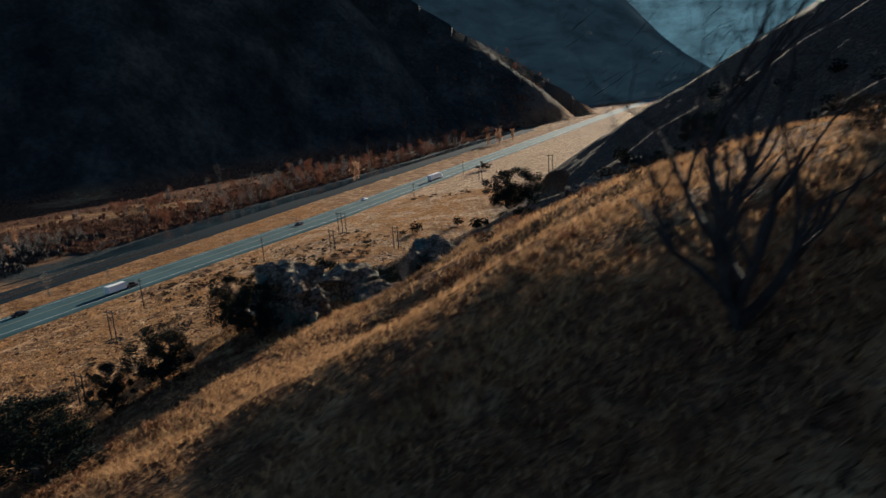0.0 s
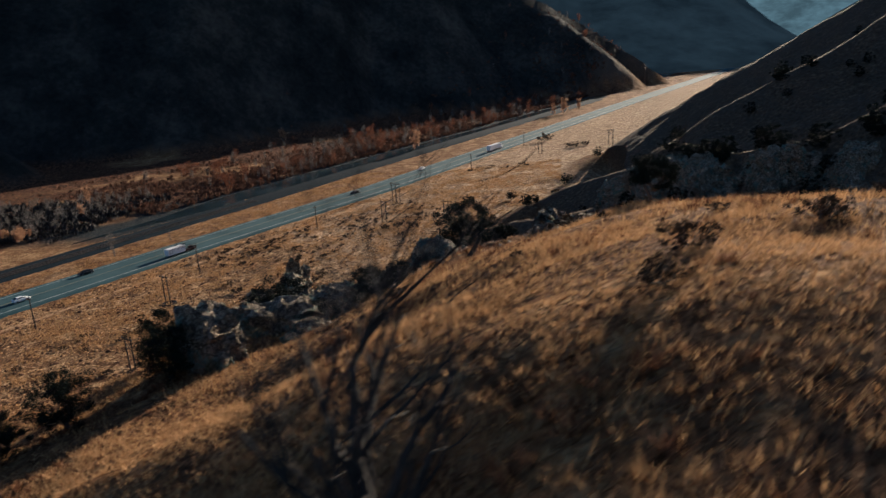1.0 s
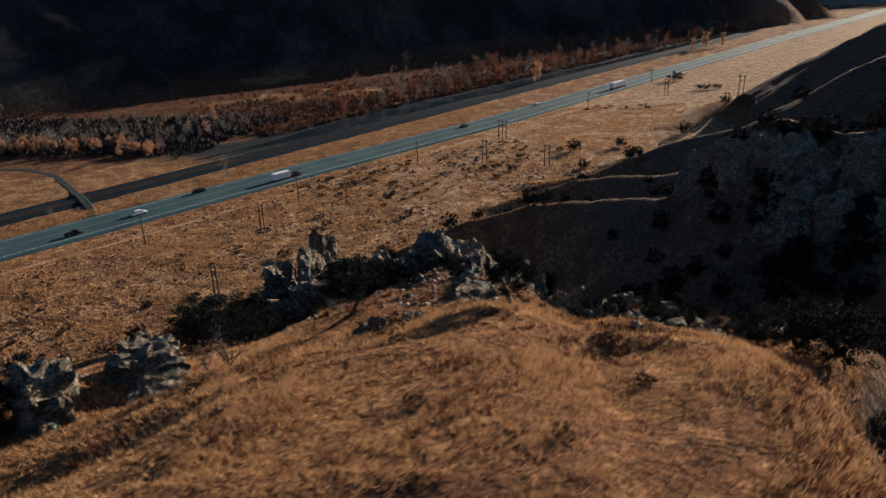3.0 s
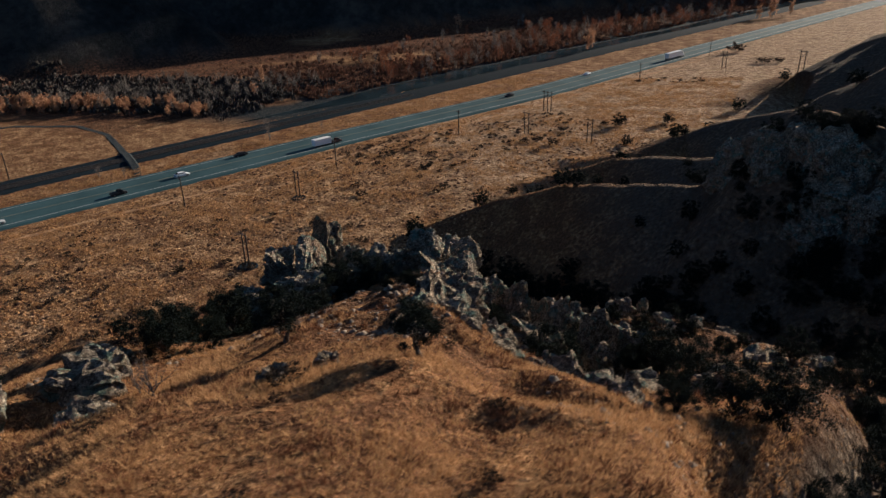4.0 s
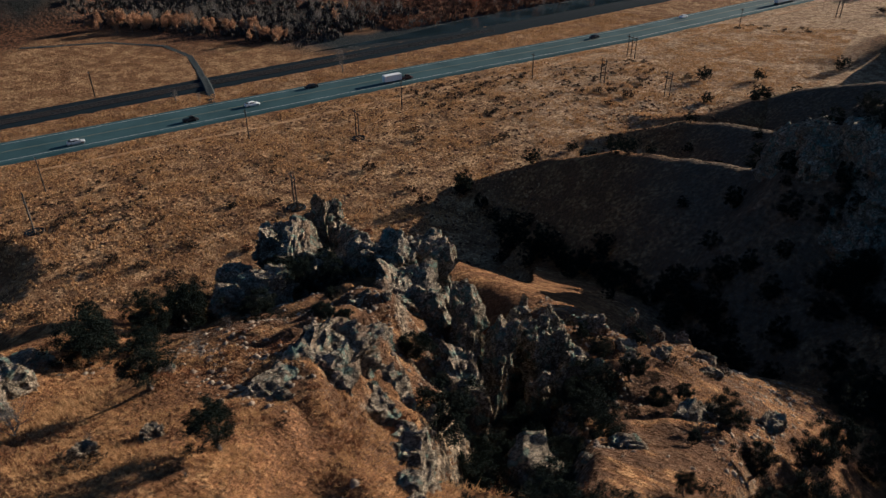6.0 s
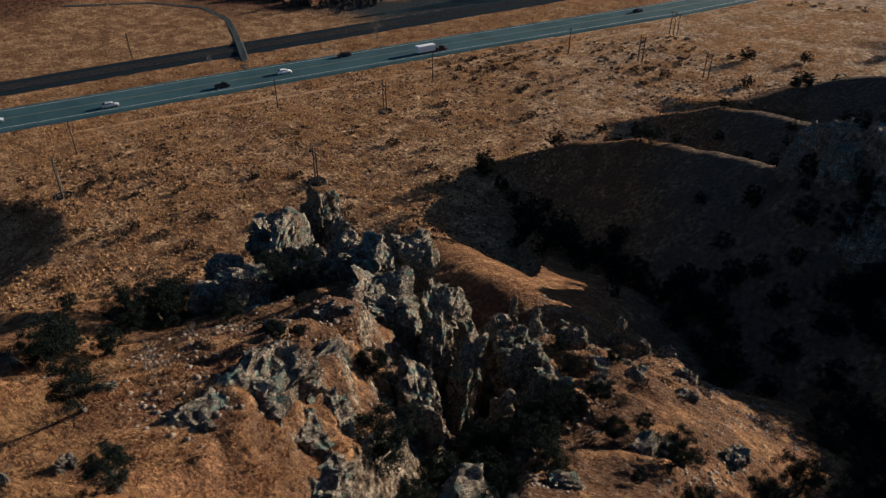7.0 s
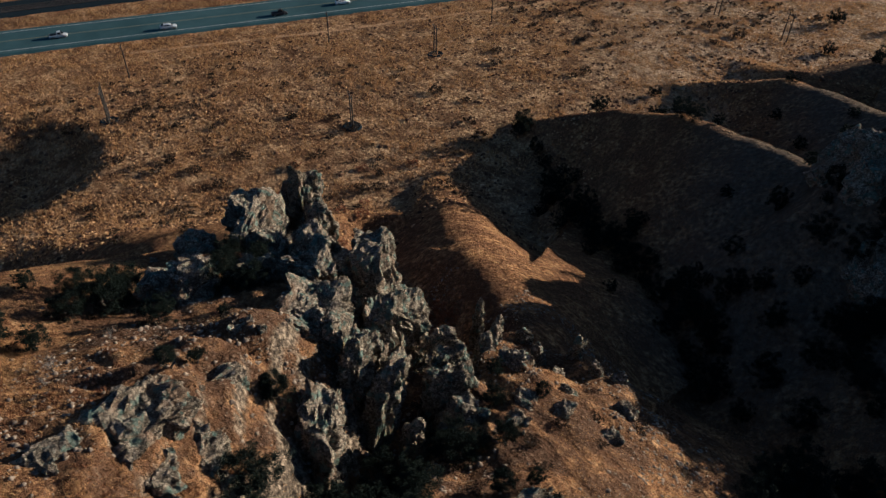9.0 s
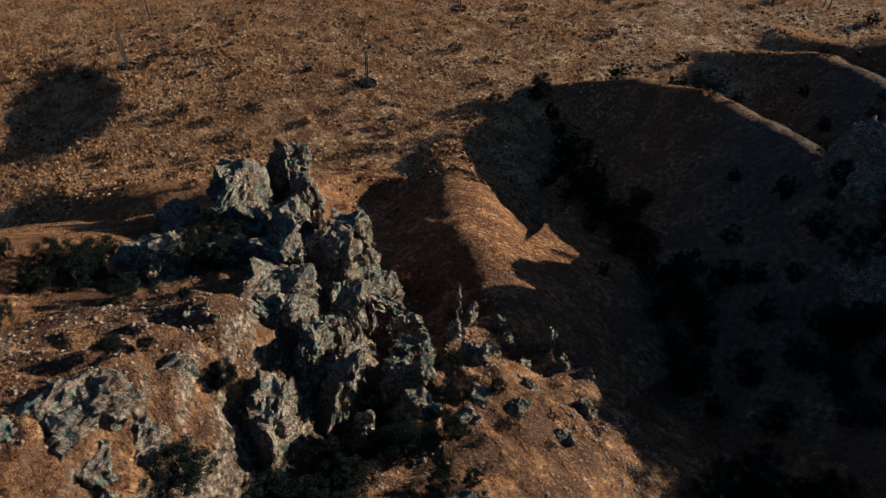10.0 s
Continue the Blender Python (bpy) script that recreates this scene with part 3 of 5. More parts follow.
# ---- rocks ----
def rock_mesh(seed, subdiv, cuts, size=(2, 2, 2), spire=0.0):
    """A broken limestone block of a size in metres: planes cut off, then cracked, worn and pitted."""
    r = random.Random(seed)
    bm = bmesh.new()
    bmesh.ops.create_icosphere(bm, subdivisions=subdiv, radius=1.0)
    planes = []
    for _ in range(cuts):
        n = Vector((r.gauss(0, 1), r.gauss(0, 1), r.gauss(0, 0.6))).normalized()
        planes.append((n, r.uniform(0.62, 0.95)))
    off = Vector((r.uniform(-50, 50), r.uniform(-50, 50), r.uniform(-50, 50)))
    half = Vector(size) * 0.72
    k = min(1.0, min(size) / 5.5)
    f = 1.0 / k
    for v in bm.verts:
        way = v.co.normalized()
        p = Vector([math.copysign(abs(c) ** 0.62, c) for c in way]) * 0.82
        p *= 1.0 + 0.32 * noise.noise(way * 1.4 + off)
        for n, d in planes:
            e = p.dot(n) - d
            if e > 0:
                p -= n * e * 0.85
        if spire:
            s = 1.0 - spire * max(0.0, p.z)
            p.x, p.y = p.x * s, p.y * s
        p = Vector((p.x * half.x, p.y * half.y, p.z * half.z))
        q = p * f + off
        bent = q + Vector((noise.noise(q * 0.9), noise.noise(q * 0.9 + Vector((7, 3, 1))), noise.noise(q * 0.9 + Vector((2, 9, 5))))) * 0.5
        far, at = noise.voronoi(Vector((bent.x * 0.5, bent.y * 0.5, bent.z * 0.42)))
        near, at2 = noise.voronoi(bent * 1.35)
        block, chip = noise.cell(at[0] * 37.0), noise.cell(at2[0] * 53.0)
        way = Vector((way.x, way.y, way.z * 0.7))
        p += way * k * (0.75 * (block - 0.5) + 0.34 * (chip - 0.5) + 0.5 * min(0.22, far[1] - far[0]) + 0.3 * min(0.2, near[1] - near[0]) - 0.1 + 0.4 * noise.noise(q * 0.5) - 0.3 * abs(noise.noise(q * 2.4)) + 0.2 * noise.noise(q * 5.5))
        v.co = p
    me = bpy.data.meshes.new("rock")
    bm.to_mesh(me)
    bm.free()
    me.materials.append(ROCK)
    return me


BLOCKS, SPIRES = 0.08, 0.2
SMALL = [rock_mesh(51 + k, 4, 9) for k in range(4)]
TINY = [rock_mesh(71 + k, 3, 7) for k in range(4)]
OUTCROPS = []


def rock(x, y, top, wide, deep, tall, turn=0.0, lean=(0, 0), kind=0, form=BLOCKS, name="rock_outcrop", label="weathered grey limestone outcrop with lichen on the hillside", group="outcrop"):
    """A rock whose top stands at a height, sunk into the ground."""
    fine = 5 if max(wide, deep) * tall > 16 and y < 40 else 4
    ob = new(name, rock_mesh(300 + len(OUTCROPS) * 7 + kind, fine, 6, (wide, deep, tall), form))
    ob.matrix_world = pose(x, y, top - tall * 0.46, lean[0], lean[1], turn)
    OUTCROPS.append((x, y, top, wide, deep, tall))
    return tagged(ob, label, "rock", group)


def base_of(x, y):
    return float(land(x, y))


def rubble(count, seed):
    """Broken blocks heaped round the feet and shoulders of the outcrops."""
    r = random.Random(seed)
    spots = []
    for x, y, top, wide, deep, tall in OUTCROPS:
        if y > 45 or wide < 2.4 or y < -9:
            continue
        for _ in range(count):
            a, q = r.uniform(0, 6.283), r.uniform(0.45, 0.85)
            spots.append((x + math.cos(a) * wide * q, y + math.sin(a) * deep * q, min(wide, 4.5) * r.uniform(0.08, 0.26), top))
    ground = land(np.array([s[0] for s in spots]), np.array([s[1] for s in spots]))
    for (x, y, w, top), z in zip(spots, ground):
        h = w * r.uniform(0.6, 1.3)
        ob = new("rock", SMALL[r.randrange(4)] if w > 1.2 else TINY[r.randrange(4)])
        ob.matrix_world = pose(x, y, float(z) + h * 0.12, r.uniform(-20, 20), r.uniform(-20, 20), r.uniform(0, 360)) @ Matrix.Diagonal((w * 0.5, w * r.uniform(0.4, 0.65), h * 0.5, 1))
        tagged(ob, "broken grey limestone block below an outcrop", "rock", "rubble")


# the western tower and its slabs
rock(-29.6, 23.4, 39.9, 3.9, 4.4, 14, 20, (4, 8), 0, SPIRES, label="tall leaning limestone pinnacle with green lichen")
rock(-24.5, 15.2, 40.4, 2.7, 8.6, 5.2, 27, (20, -14), 0)
rock(-22.0, 10.4, 39.2, 3.0, 4.6, 5.0, 40, (10, -10), 1)
rock(-29.2, 17.2, 39.4, 2.8, 5.0, 7.5, 20, (8, -12), 2)
rock(-24.9, 22.6, 37.6, 3.8, 4.2, 9.5, 70, (0, 5), 1, SPIRES)
rock(-22.0, 14.6, 39.6, 3.0, 3.6, 6.0, 130, (5, 0), 3)
rock(-21.2, 18.6, 38.6, 3.8, 4.4, 7.5, 250, (0, 0), 0)
rock(-27.0, 9.6, 38.6, 4.0, 6.0, 6, 50, (0, -12), 1)
rock(-17.4, 5.0, 44.0, 4.2, 4.6, 4.6, 200, (0, 8), 2)
rock(-19.6, 3.0, 43.2, 3.2, 3.2, 3.2, 330, (6, 0), 3)
rock(-15.0, 9.6, 43.6, 3.4, 4.2, 4.4, 300, (6, 0), 1)
# the head of the spur
rock(-13.5, 21.0, 40.9, 4.2, 4.6, 8.5, 40, (0, -6), 2, label="overhanging limestone block at the spur's head")
rock(-17.4, 16.6, 41.0, 4.2, 4.8, 6.5, 100, (0, 0), 3)
rock(-12.0, 13.0, 44.9, 4.6, 5.0, 7.5, 20, (0, 4), 1)
rock(-10.8, 17.4, 42.2, 5.0, 6.2, 11, 30, (0, 4), 1)
rock(-7.8, 9.4, 45.2, 5.0, 7.2, 9.5, 35, (0, 8), 0, label="broad pitted limestone face with pale lichen")
rock(-7.2, 15.4, 40.2, 3.4, 5.4, 9.5, 40, (-6, 6), 0)
rock(-8.8, 20.4, 36.4, 3.6, 4.4, 9, 160, (0, 6), 2)
rock(-4.4, 12.2, 40.4, 3.0, 4.6, 8.5, 60, (0, 4), 3)
rock(-2.4, 9.0, 43.8, 2.4, 4.2, 10, 30, (-8, 6), 2, SPIRES, label="upright fin of grey limestone")
rock(-0.1, 10.4, 41.9, 2.1, 5.0, 10, 24, (-10, 8), 1, SPIRES, label="narrow fin of grey limestone")
rock(1.0, 3.6, 44.0, 2.9, 6.2, 9, 43, (0, 6), 0, label="pale pitted limestone block")
rock(4.0, 9.7, 40.2, 1.9, 2.0, 6.0, 80, (4, 0), 0, SPIRES, label="small limestone pinnacle with green lichen")
rock(-6.2, 3.0, 47.4, 2.6, 2.4, 2.2, 30, (0, 10), 3)
# the bedrock along the crest
rock(-0.5, -6.6, 52.1, 3.8, 5.8, 3.8, 18, (4, 10), 3, label="pale lichened limestone slab in the grass")
rock(-1.5, -4.5, 50.6, 2.6, 3.8, 3.6, 22, (0, 8), 1, label="pale lichened limestone slab in the grass")
rock(-2.5, -0.6, 47.9, 1.9, 3.4, 3.8, 12, (-6, 4), 0, label="pale lichened limestone slab in the grass")
rock(-0.3, -10.4, 53.0, 2.0, 3.4, 1.5, 5, (0, 6), 2, label="low limestone ledge in the stony grass")
rock(0.9, -8.4, 51.9, 2.6, 3.8, 2.6, 30, (0, 8), 1, label="low limestone ledge in the stony grass")
rock(1.3, -4.7, 49.3, 2.8, 3.4, 3.6, 40, (0, 6), 1)
rock(2.4, -6.7, 50.4, 2.0, 2.8, 2.4, 60, (0, 5), 0)
rock(3.6, -4.6, 48.0, 1.7, 2.2, 3.4, 20, (0, 6), 1, SPIRES)
rock(6.6, -9.2, 51.4, 1.9, 2.8, 3.2, 35, (0, 4), 2)
rock(8.3, -11.7, 52.9, 2.0, 3.4, 3.6, 25, (0, 8), 0)
rock(9.8, -13.6, 53.9, 1.6, 2.6, 2.4, 30, (0, 6), 3)
rock(4.8, -7.4, 49.8, 1.6, 2.2, 3.0, 15, (0, 6), 2)
# the wall of the eastern shelf and its pinnacles
rock(5.8, 13.4, 39.7, 2.2, 3.4, 8.5, -35, (0, -6), 1)
rock(3.0, 15.1, 39.4, 2.4, 4.4, 9.5, -30, (0, -6), 1, label="dark limestone wall with a sunlit edge")
rock(0.4, 17.3, 38.2, 2.4, 4.0, 9.0, -35, (0, -4), 2, label="dark limestone wall with a sunlit edge")
rock(-2.4, 19.5, 37.2, 2.2, 3.2, 8.0, -40, (0, 4), 2)
rock(-6.6, 28.8, 31.6, 1.1, 1.3, 6.5, 10, (0, 0), 2, SPIRES)
rock(-3.4, 27.6, 32.6, 1.5, 1.7, 5.0, 50, (0, 4), 1, SPIRES)
rock(-1.2, 29.4, 31.4, 1.4, 1.6, 5.5, 90, (0, 6), 0, SPIRES)
rock(1.9, 27.8, 33.4, 1.6, 1.6, 5.5, 45, (0, -4), 1, SPIRES)
rock(-0.9, 23.2, 35.2, 1.9, 2.2, 4.5, 60, (0, 0), 3)
rock(4.0, 31.0, 33.0, 1.6, 1.8, 8.0, 10, (0, 3), 0, SPIRES)
rock(9.2, 30.4, 33.0, 1.8, 1.8, 5.0, 75, (0, 0), 2, SPIRES)
rock(5.2, 26.2, 33.4, 1.5, 1.9, 3.4, 30, (0, 6), 1)
rock(7.6, 17.9, 39.6, 1.9, 2.2, 3.2, 120, (0, 0), 0)
rock(9.0, 15.4, 40.3, 1.7, 2.2, 2.6, 20, (0, 0), 2)
rock(9.6, -2.4, 46.7, 3.0, 3.4, 4.6, 30, (0, 0), 3, label="rounded grey limestone boulder among junipers")
rock(15.0, 9.3, 43.0, 3.4, 3.0, 2.4, 70, (0, 0), 1, label="low grey limestone dome among junipers")
for x, y, w, h in ((10, 20, 1.5, 1.4), (12.2, 26.6, 1.5, 1.8), (3.6, 21.4, 1.7, 2.4), (7.6, 24.2, 1.4, 1.8), (2.6, 24.4, 1.5, 2.4), (7.2, 29.6, 1.3, 2.4), (13.6, 21.6, 1.3, 1.0), (13.0, 1.2, 1.5, 1.2), (18.9, 14.8, 1.6, 1.2)):
    rock(x, y, base_of(x, y) + h * 0.5, w, w * 1.3, h, 37 * x, (0, 5), int(x), BLOCKS if w > 1.6 else SPIRES)
# cliffs on the shaded ridge across the gully
rng = random.Random(8)
for k in range(46):
    u, v = (k + rng.random()) / 46, rng.random() ** 1.3
    x, y = 4.5 + 36 * u + rng.uniform(-1, 1) + 5 * v, 90.5 - 15.5 * min(1, 2.2 * u) - 1.5 * u - 22 * v * (0.3 + u)
    w = rng.uniform(3.2, 6.2)
    h = w * rng.uniform(1.2, 2.1)
    rock(x, y, base_of(x, y) + h * rng.uniform(0.12, 0.34), w, w * rng.uniform(0.7, 1.2), h, rng.uniform(0, 360), (rng.uniform(-8, 8), rng.uniform(-8, 8)), rng.randrange(4), BLOCKS if rng.random() < 0.7 else SPIRES, label="shaded grey cliff block on the far ridge", group="far cliffs")
# boulders at the western edge of the grass and on the slopes
for x, y, w, h in ((-13.6, -21.9, 2.9, 3.6), (-12.6, -17.8, 3.0, 2.2), (-10.6, -19.4, 2.2, 1.2), (-14.6, -16.0, 2.8, 2.2), (-17.6, -13.4, 2.4, 1.4), (-1.0, -16.1, 0.9, 0.8), (-1.5, -18.3, 1.1, 1.0), (-6.4, -11.6, 0.9, 0.6)):
    rock(x, y, base_of(x, y) + h * 0.5, w, w * rng.uniform(0.7, 1.1), h, rng.uniform(0, 360), (0, rng.uniform(-8, 8)), rng.randrange(4), BLOCKS, "boulder", "grey lichened boulder at the edge of the grass", "boulders")


rubble(2, 91)


def stones():
    """Loose stones over the stony crest."""
    r = np.random.RandomState(5)
    x, y = r.uniform(-22, 24, 30000), r.uniform(-18, 40, 30000)
    keep = wave(x, y, 5, 31) + 0.4 * wave(x, y, 1.7, 33) + 0.5 * stony(x, y) > r.uniform(0.0, 1.0, len(x))
    x, y = x[keep][:9000], y[keep][:9000]
    z, n = land(x, y), len(x)
    shape = np.array([(1, 0, 0), (-1, 0, 0), (0, 1, 0), (0, -1, 0), (0, 0, 0.8), (0.5, 0.5, 0.5), (-0.5, 0.5, 0.5)], float)
    tri = np.array([(0, 2, 5), (0, 5, 4), (5, 2, 6), (5, 6, 4), (2, 1, 6), (6, 1, 4), (1, 3, 4), (3, 0, 4)])
    s, a = (0.04 + 0.2 * r.rand(n) ** 4)[:, None], r.uniform(0, 6.3, n)[:, None]
    p = shape[None] * s[:, :, None] * r.uniform(0.7, 1.3, (n, 7, 3))
    q = np.stack([p[..., 0] * np.cos(a) - p[..., 1] * np.sin(a) + x[:, None], p[..., 0] * np.sin(a) + p[..., 1] * np.cos(a) + y[:, None], p[..., 2] + z[:, None] - 0.02], -1)
    faces = (tri[None] + 7 * np.arange(n)[:, None, None]).reshape(-1, 3)
    tagged(new("loose_stones", mesh_of("loose_stones", q.reshape(-1, 3), faces, PEBBLE)), "pale loose stones scattered over the bare crest", "stones", kind="stuff")


stones()


# ---- plants ----
def tube(bm, points, radii, sides=6):
    rings = []
    for k, p in enumerate(points):
        d = (points[min(k + 1, len(points) - 1)] - points[max(k - 1, 0)]).normalized()
        u = d.orthogonal().normalized()
        w = d.cross(u)
        rings.append([bm.verts.new(p + (u * math.cos(6.2832 * j / sides) + w * math.sin(6.2832 * j / sides)) * radii[k]) for j in range(sides)])
    for a, b in zip(rings, rings[1:]):
        for j in range(sides):
            bm.faces.new((a[j], a[(j + 1) % sides], b[(j + 1) % sides], b[j]))


def bough(bm, r, start, way, length, radius, depth, fork, lift, tips=None, sides=6):
    """A limb that bends, tapers and forks."""
    pts, rad, p, d = [start], [radius], start.copy(), way.normalized()
    steps = 5
    for k in range(steps):
        d = (d + Vector((r.gauss(0, 0.16), r.gauss(0, 0.16), r.gauss(0, 0.1) + lift))).normalized()
        p = p + d * length / steps
        pts.append(p.copy())
        rad.append(radius * (1 - 0.62 * (k + 1) / steps))
    tube(bm, pts, rad, sides)
    if tips is not None and depth <= 1:
        tips.append(pts[-1])
    if depth > 0:
        for _ in range(fork):
            k = r.randint(2, steps)
            side = Vector((r.gauss(0, 1), r.gauss(0, 1), r.gauss(0, 0.5))).normalized()
            bough(bm, r, pts[k], d + side * r.uniform(0.5, 0.95), length * r.uniform(0.5, 0.78), rad[k] * 0.72, depth - 1, fork, lift, tips, max(3, sides - 1))


def clumps(r, centres, radius, per, leaf, flat=0.8, thin=0.5, long=1.5):
    """Many small leaves round each clump's centre: triangles' corners."""
    q = np.random.RandomState(r.randrange(10 ** 6))
    c = np.repeat(np.array([tuple(v) for v in centres]), per, 0)
    n = len(c)

    def ways():
        v = q.normal(size=(n, 3))
        return v / np.linalg.norm(v, axis=1, keepdims=True)
    big = np.repeat(q.uniform(0.7, 1.25, len(centres)), per)[:, None]
    p = c + ways() * radius * big * q.rand(n, 1) ** 0.45 * np.array([1, 1, flat])
    u = ways() + np.array([0, 0, 0.35])
    w = np.cross(u, ways())
    w /= np.linalg.norm(w, axis=1, keepdims=True) + 1e-9
    s = leaf * q.uniform(0.6, 1.4, (n, 1))
    return np.stack([p - w * s * thin, p + w * s * thin, p + u * s * long], 1).reshape(-1, 3)


def leaves_object(name, verts, material, parent, label=""):
    faces = np.arange(len(verts)).reshape(-1, 3)
    ob = new(name, mesh_of(name, verts, faces, material))
    ob.parent = parent
    return tagged(ob, label)


def juniper(seed, spread=0.42, stem=0.28):
    """A juniper one metre high: a twisted stem, limbs and a dense crown of scale leaves."""
    r = random.Random(seed)
    tree = thing("juniper_tree", "dark green juniper tree with a twisted stem", "tree", "junipers")
    bm = bmesh.new()
    tips = []
    bough(bm, r, Vector((0, 0, -0.05)), Vector((r.uniform(-0.3, 0.3), r.uniform(-0.3, 0.3), 1)), stem + 0.1, 0.05, 0, 0, 0)
    part("trunk", bm, BARK, tree, "twisted grey-brown stem")
    bm = bmesh.new()
    top = Vector((0, 0, stem * 0.8))
    for k in range(6):
        a = 6.28 * k / 6 + r.uniform(-0.3, 0.3)
        bough(bm, r, top, Vector((math.cos(a), math.sin(a), r.uniform(0.6, 1.5))), 0.34, 0.026, 1, 2, 0.05, tips, 5)
    part("limbwork", bm, BARK, tree)["kind"] = "stuff"
    centres = list(tips)
    while len(centres) < 74:
        a, h = r.uniform(0, 6.28), r.random()
        wide = spread * (0.55 + 0.45 * math.sin(3.1 * (0.12 + 0.82 * h))) * r.uniform(0.35, 1.0) * (1 + 0.25 * math.sin(3 * a + seed))
        centres.append(Vector((math.cos(a) * wide, math.sin(a) * wide, stem + (0.97 - stem) * h * (1 - 0.25 * (wide / spread) ** 2))))
    leaves_object("crown", clumps(r, centres, 0.098, 210, 0.0135), JUNIPER, tree, "dense dark green foliage")
    return tree


def shrub(seed, name, label, material, group, loose=0.11):
    r = random.Random(seed)
    bush = thing(name, label, "bush", group)
    bm = bmesh.new()
    tips = []
    for k in range(7):
        a = 6.28 * k / 7 + r.uniform(-0.3, 0.3)
        bough(bm, r, Vector((0.04 * math.cos(a), 0.04 * math.sin(a), -0.06)), Vector((math.cos(a) * 0.8, math.sin(a) * 0.8, 1)), 0.6, 0.02, 1, 2, 0.02, tips, 4)
    tagged(part("stem", bm, DEADWOOD, bush), kind="stuff")
    centres = list(tips)
    while len(centres) < 34:
        a, q, h = r.uniform(0, 6.28), r.random() ** 0.5 * 0.62, r.random()
        centres.append(Vector((math.cos(a) * q, math.sin(a) * q, 0.08 + 0.78 * h * (1 - (q / 0.75) ** 2))))
    leaves_object("foliage", clumps(r, centres, 0.15, 34, 0.046), material, bush)
    return bush


def bare_tree(seed, name, label, group, limbs=9, depth=3, fork=3, material=None, twigs=True, stout=1.0):
    """A leafless tree one metre high, many-stemmed, with fine twigs."""
    r = random.Random(seed)
    tree = thing(name, label, "tree", group)
    bm = bmesh.new()
    tips = []
    bough(bm, r, Vector((0, 0, -0.06)), Vector((0.03, 0, 1)), 0.62, 0.022 * stout, 2, 5, 0.12, tips, 7)
    part("trunk", bm, material or DEADWOOD, tree)
    for k in range(limbs):
        a = 6.28 * k / limbs + r.uniform(-0.35, 0.35)
        bm = bmesh.new()
        bough(bm, r, Vector((0, 0, r.uniform(0.02, 0.3 / stout ** 2))), Vector((math.cos(a), math.sin(a), r.uniform(0.5, 1.5))), r.uniform(0.34, 0.5), 0.0125 * stout, depth, fork, 0.16, tips, 5)
        part("limb", bm, material or DEADWOOD, tree)["kind"] = "stuff"
    if twigs:
        leaves_object("twig_mass", clumps(r, [t + Vector((0, 0, 0.02)) for t in tips], 0.06, 9, 0.011, 1.2, 0.09, 6.0), material or DEADWOOD, tree, "fine grey twigs")["kind"] = "stuff"
    return tree


def poplar(seed, name, label, material, group, slim=0.2, per=15, leaf=0.045):
    """A valley tree one metre high: stem, rising limbs and an open upright crown."""
    r = random.Random(seed)
    tree = thing(name, label, "tree", group)
    bm = bmesh.new()
    tips = []
    bough(bm, r, Vector((0, 0, -0.03)), Vector((0.03, 0, 1)), 0.85, 0.022, 0, 0, 0.1, None, 5)
    part("trunk", bm, DEADWOOD, tree)
    bm = bmesh.new()
    for k in range(9):
        a, h = 2.4 * k, 0.15 + 0.6 * k / 9
        bough(bm, r, Vector((0, 0, h)), Vector((math.cos(a), math.sin(a), 1.8)), 0.3, 0.009, 1, 2, 0.12, tips, 4)
    part("branchwork", bm, DEADWOOD, tree)["kind"] = "stuff"
    centres = list(tips)
    while len(centres) < 46:
        a, h = r.uniform(0, 6.28), r.random()
        q = slim * (0.35 + 0.65 * math.sin(3.14 * (0.15 + 0.75 * h))) * r.uniform(0.3, 1.05)
        centres.append(Vector((math.cos(a) * q, math.sin(a) * q, 0.16 + 0.84 * h)))
    leaves_object("crown", clumps(r, centres, 0.075, per, leaf, 1.5), material, tree)
    return tree


def scaled(m, s):
    return m @ Matrix.Diagonal((*s, 1))


def stand(kinds, places, seed, wide=(0.85, 1.2), sink=0.03):
    """Sets copies of the kinds at (x, y, height); the first use of each kind is the original."""
    r = random.Random(seed)
    fresh = list(kinds)
    ground = land(np.array([p[0] for p in places]), np.array([p[1] for p in places]))
    for (x, y, h), z in zip(places, ground):
        src = kinds[r.randrange(len(kinds))]
        w = h * r.uniform(*wide)
        m = scaled(pose(x, y, float(z) - sink * h, r.uniform(-4, 4), r.uniform(-4, 4), r.uniform(0, 360)), (w, w * r.uniform(0.88, 1.12), h))
        if src in fresh:
            fresh.remove(src)
            src.matrix_basis = m
        else:
            copy_thing(src, Matrix()).matrix_basis = m
    for src in fresh:
        for o in (*src.children_recursive, src):
            bpy.data.objects.remove(o)


TREES = [juniper(101 + k, 0.42 + 0.04 * (k % 3), 0.4 + 0.05 * (k % 2)) for k in range(5)]
stand(TREES, (
    (2.95, -15.8, 2.2), (-4.1, -2.7, 1.7), (-4.4, -1.0, 1.3), (-5.0, -13.3, 2.6), (-1.4, 2.2, 2.6), (12.5, 9.3, 2.0), (18.7, 5.4, 2.7), (16.8, -2.9, 1.4), (19.9, 3.0, 2.2), (20.8, -0.6, 3.4), (20.7, 1.9, 2.8), (22.9, 16.6, 3.6), (10.4, -0.4, 2.4),
    (13.6, 11.4, 1.5), (15.6, 5.0, 1.0), (9.7, 13.2, 2.4), (6.8, 10.0, 2.6), (22.4, 8.5, 3.2), (23.2, 5.0, 3.4), (21.8, 12.4, 3.0), (8.0, 19.4, 1.6), (-9.4, 3.6, 1.4)), 1)
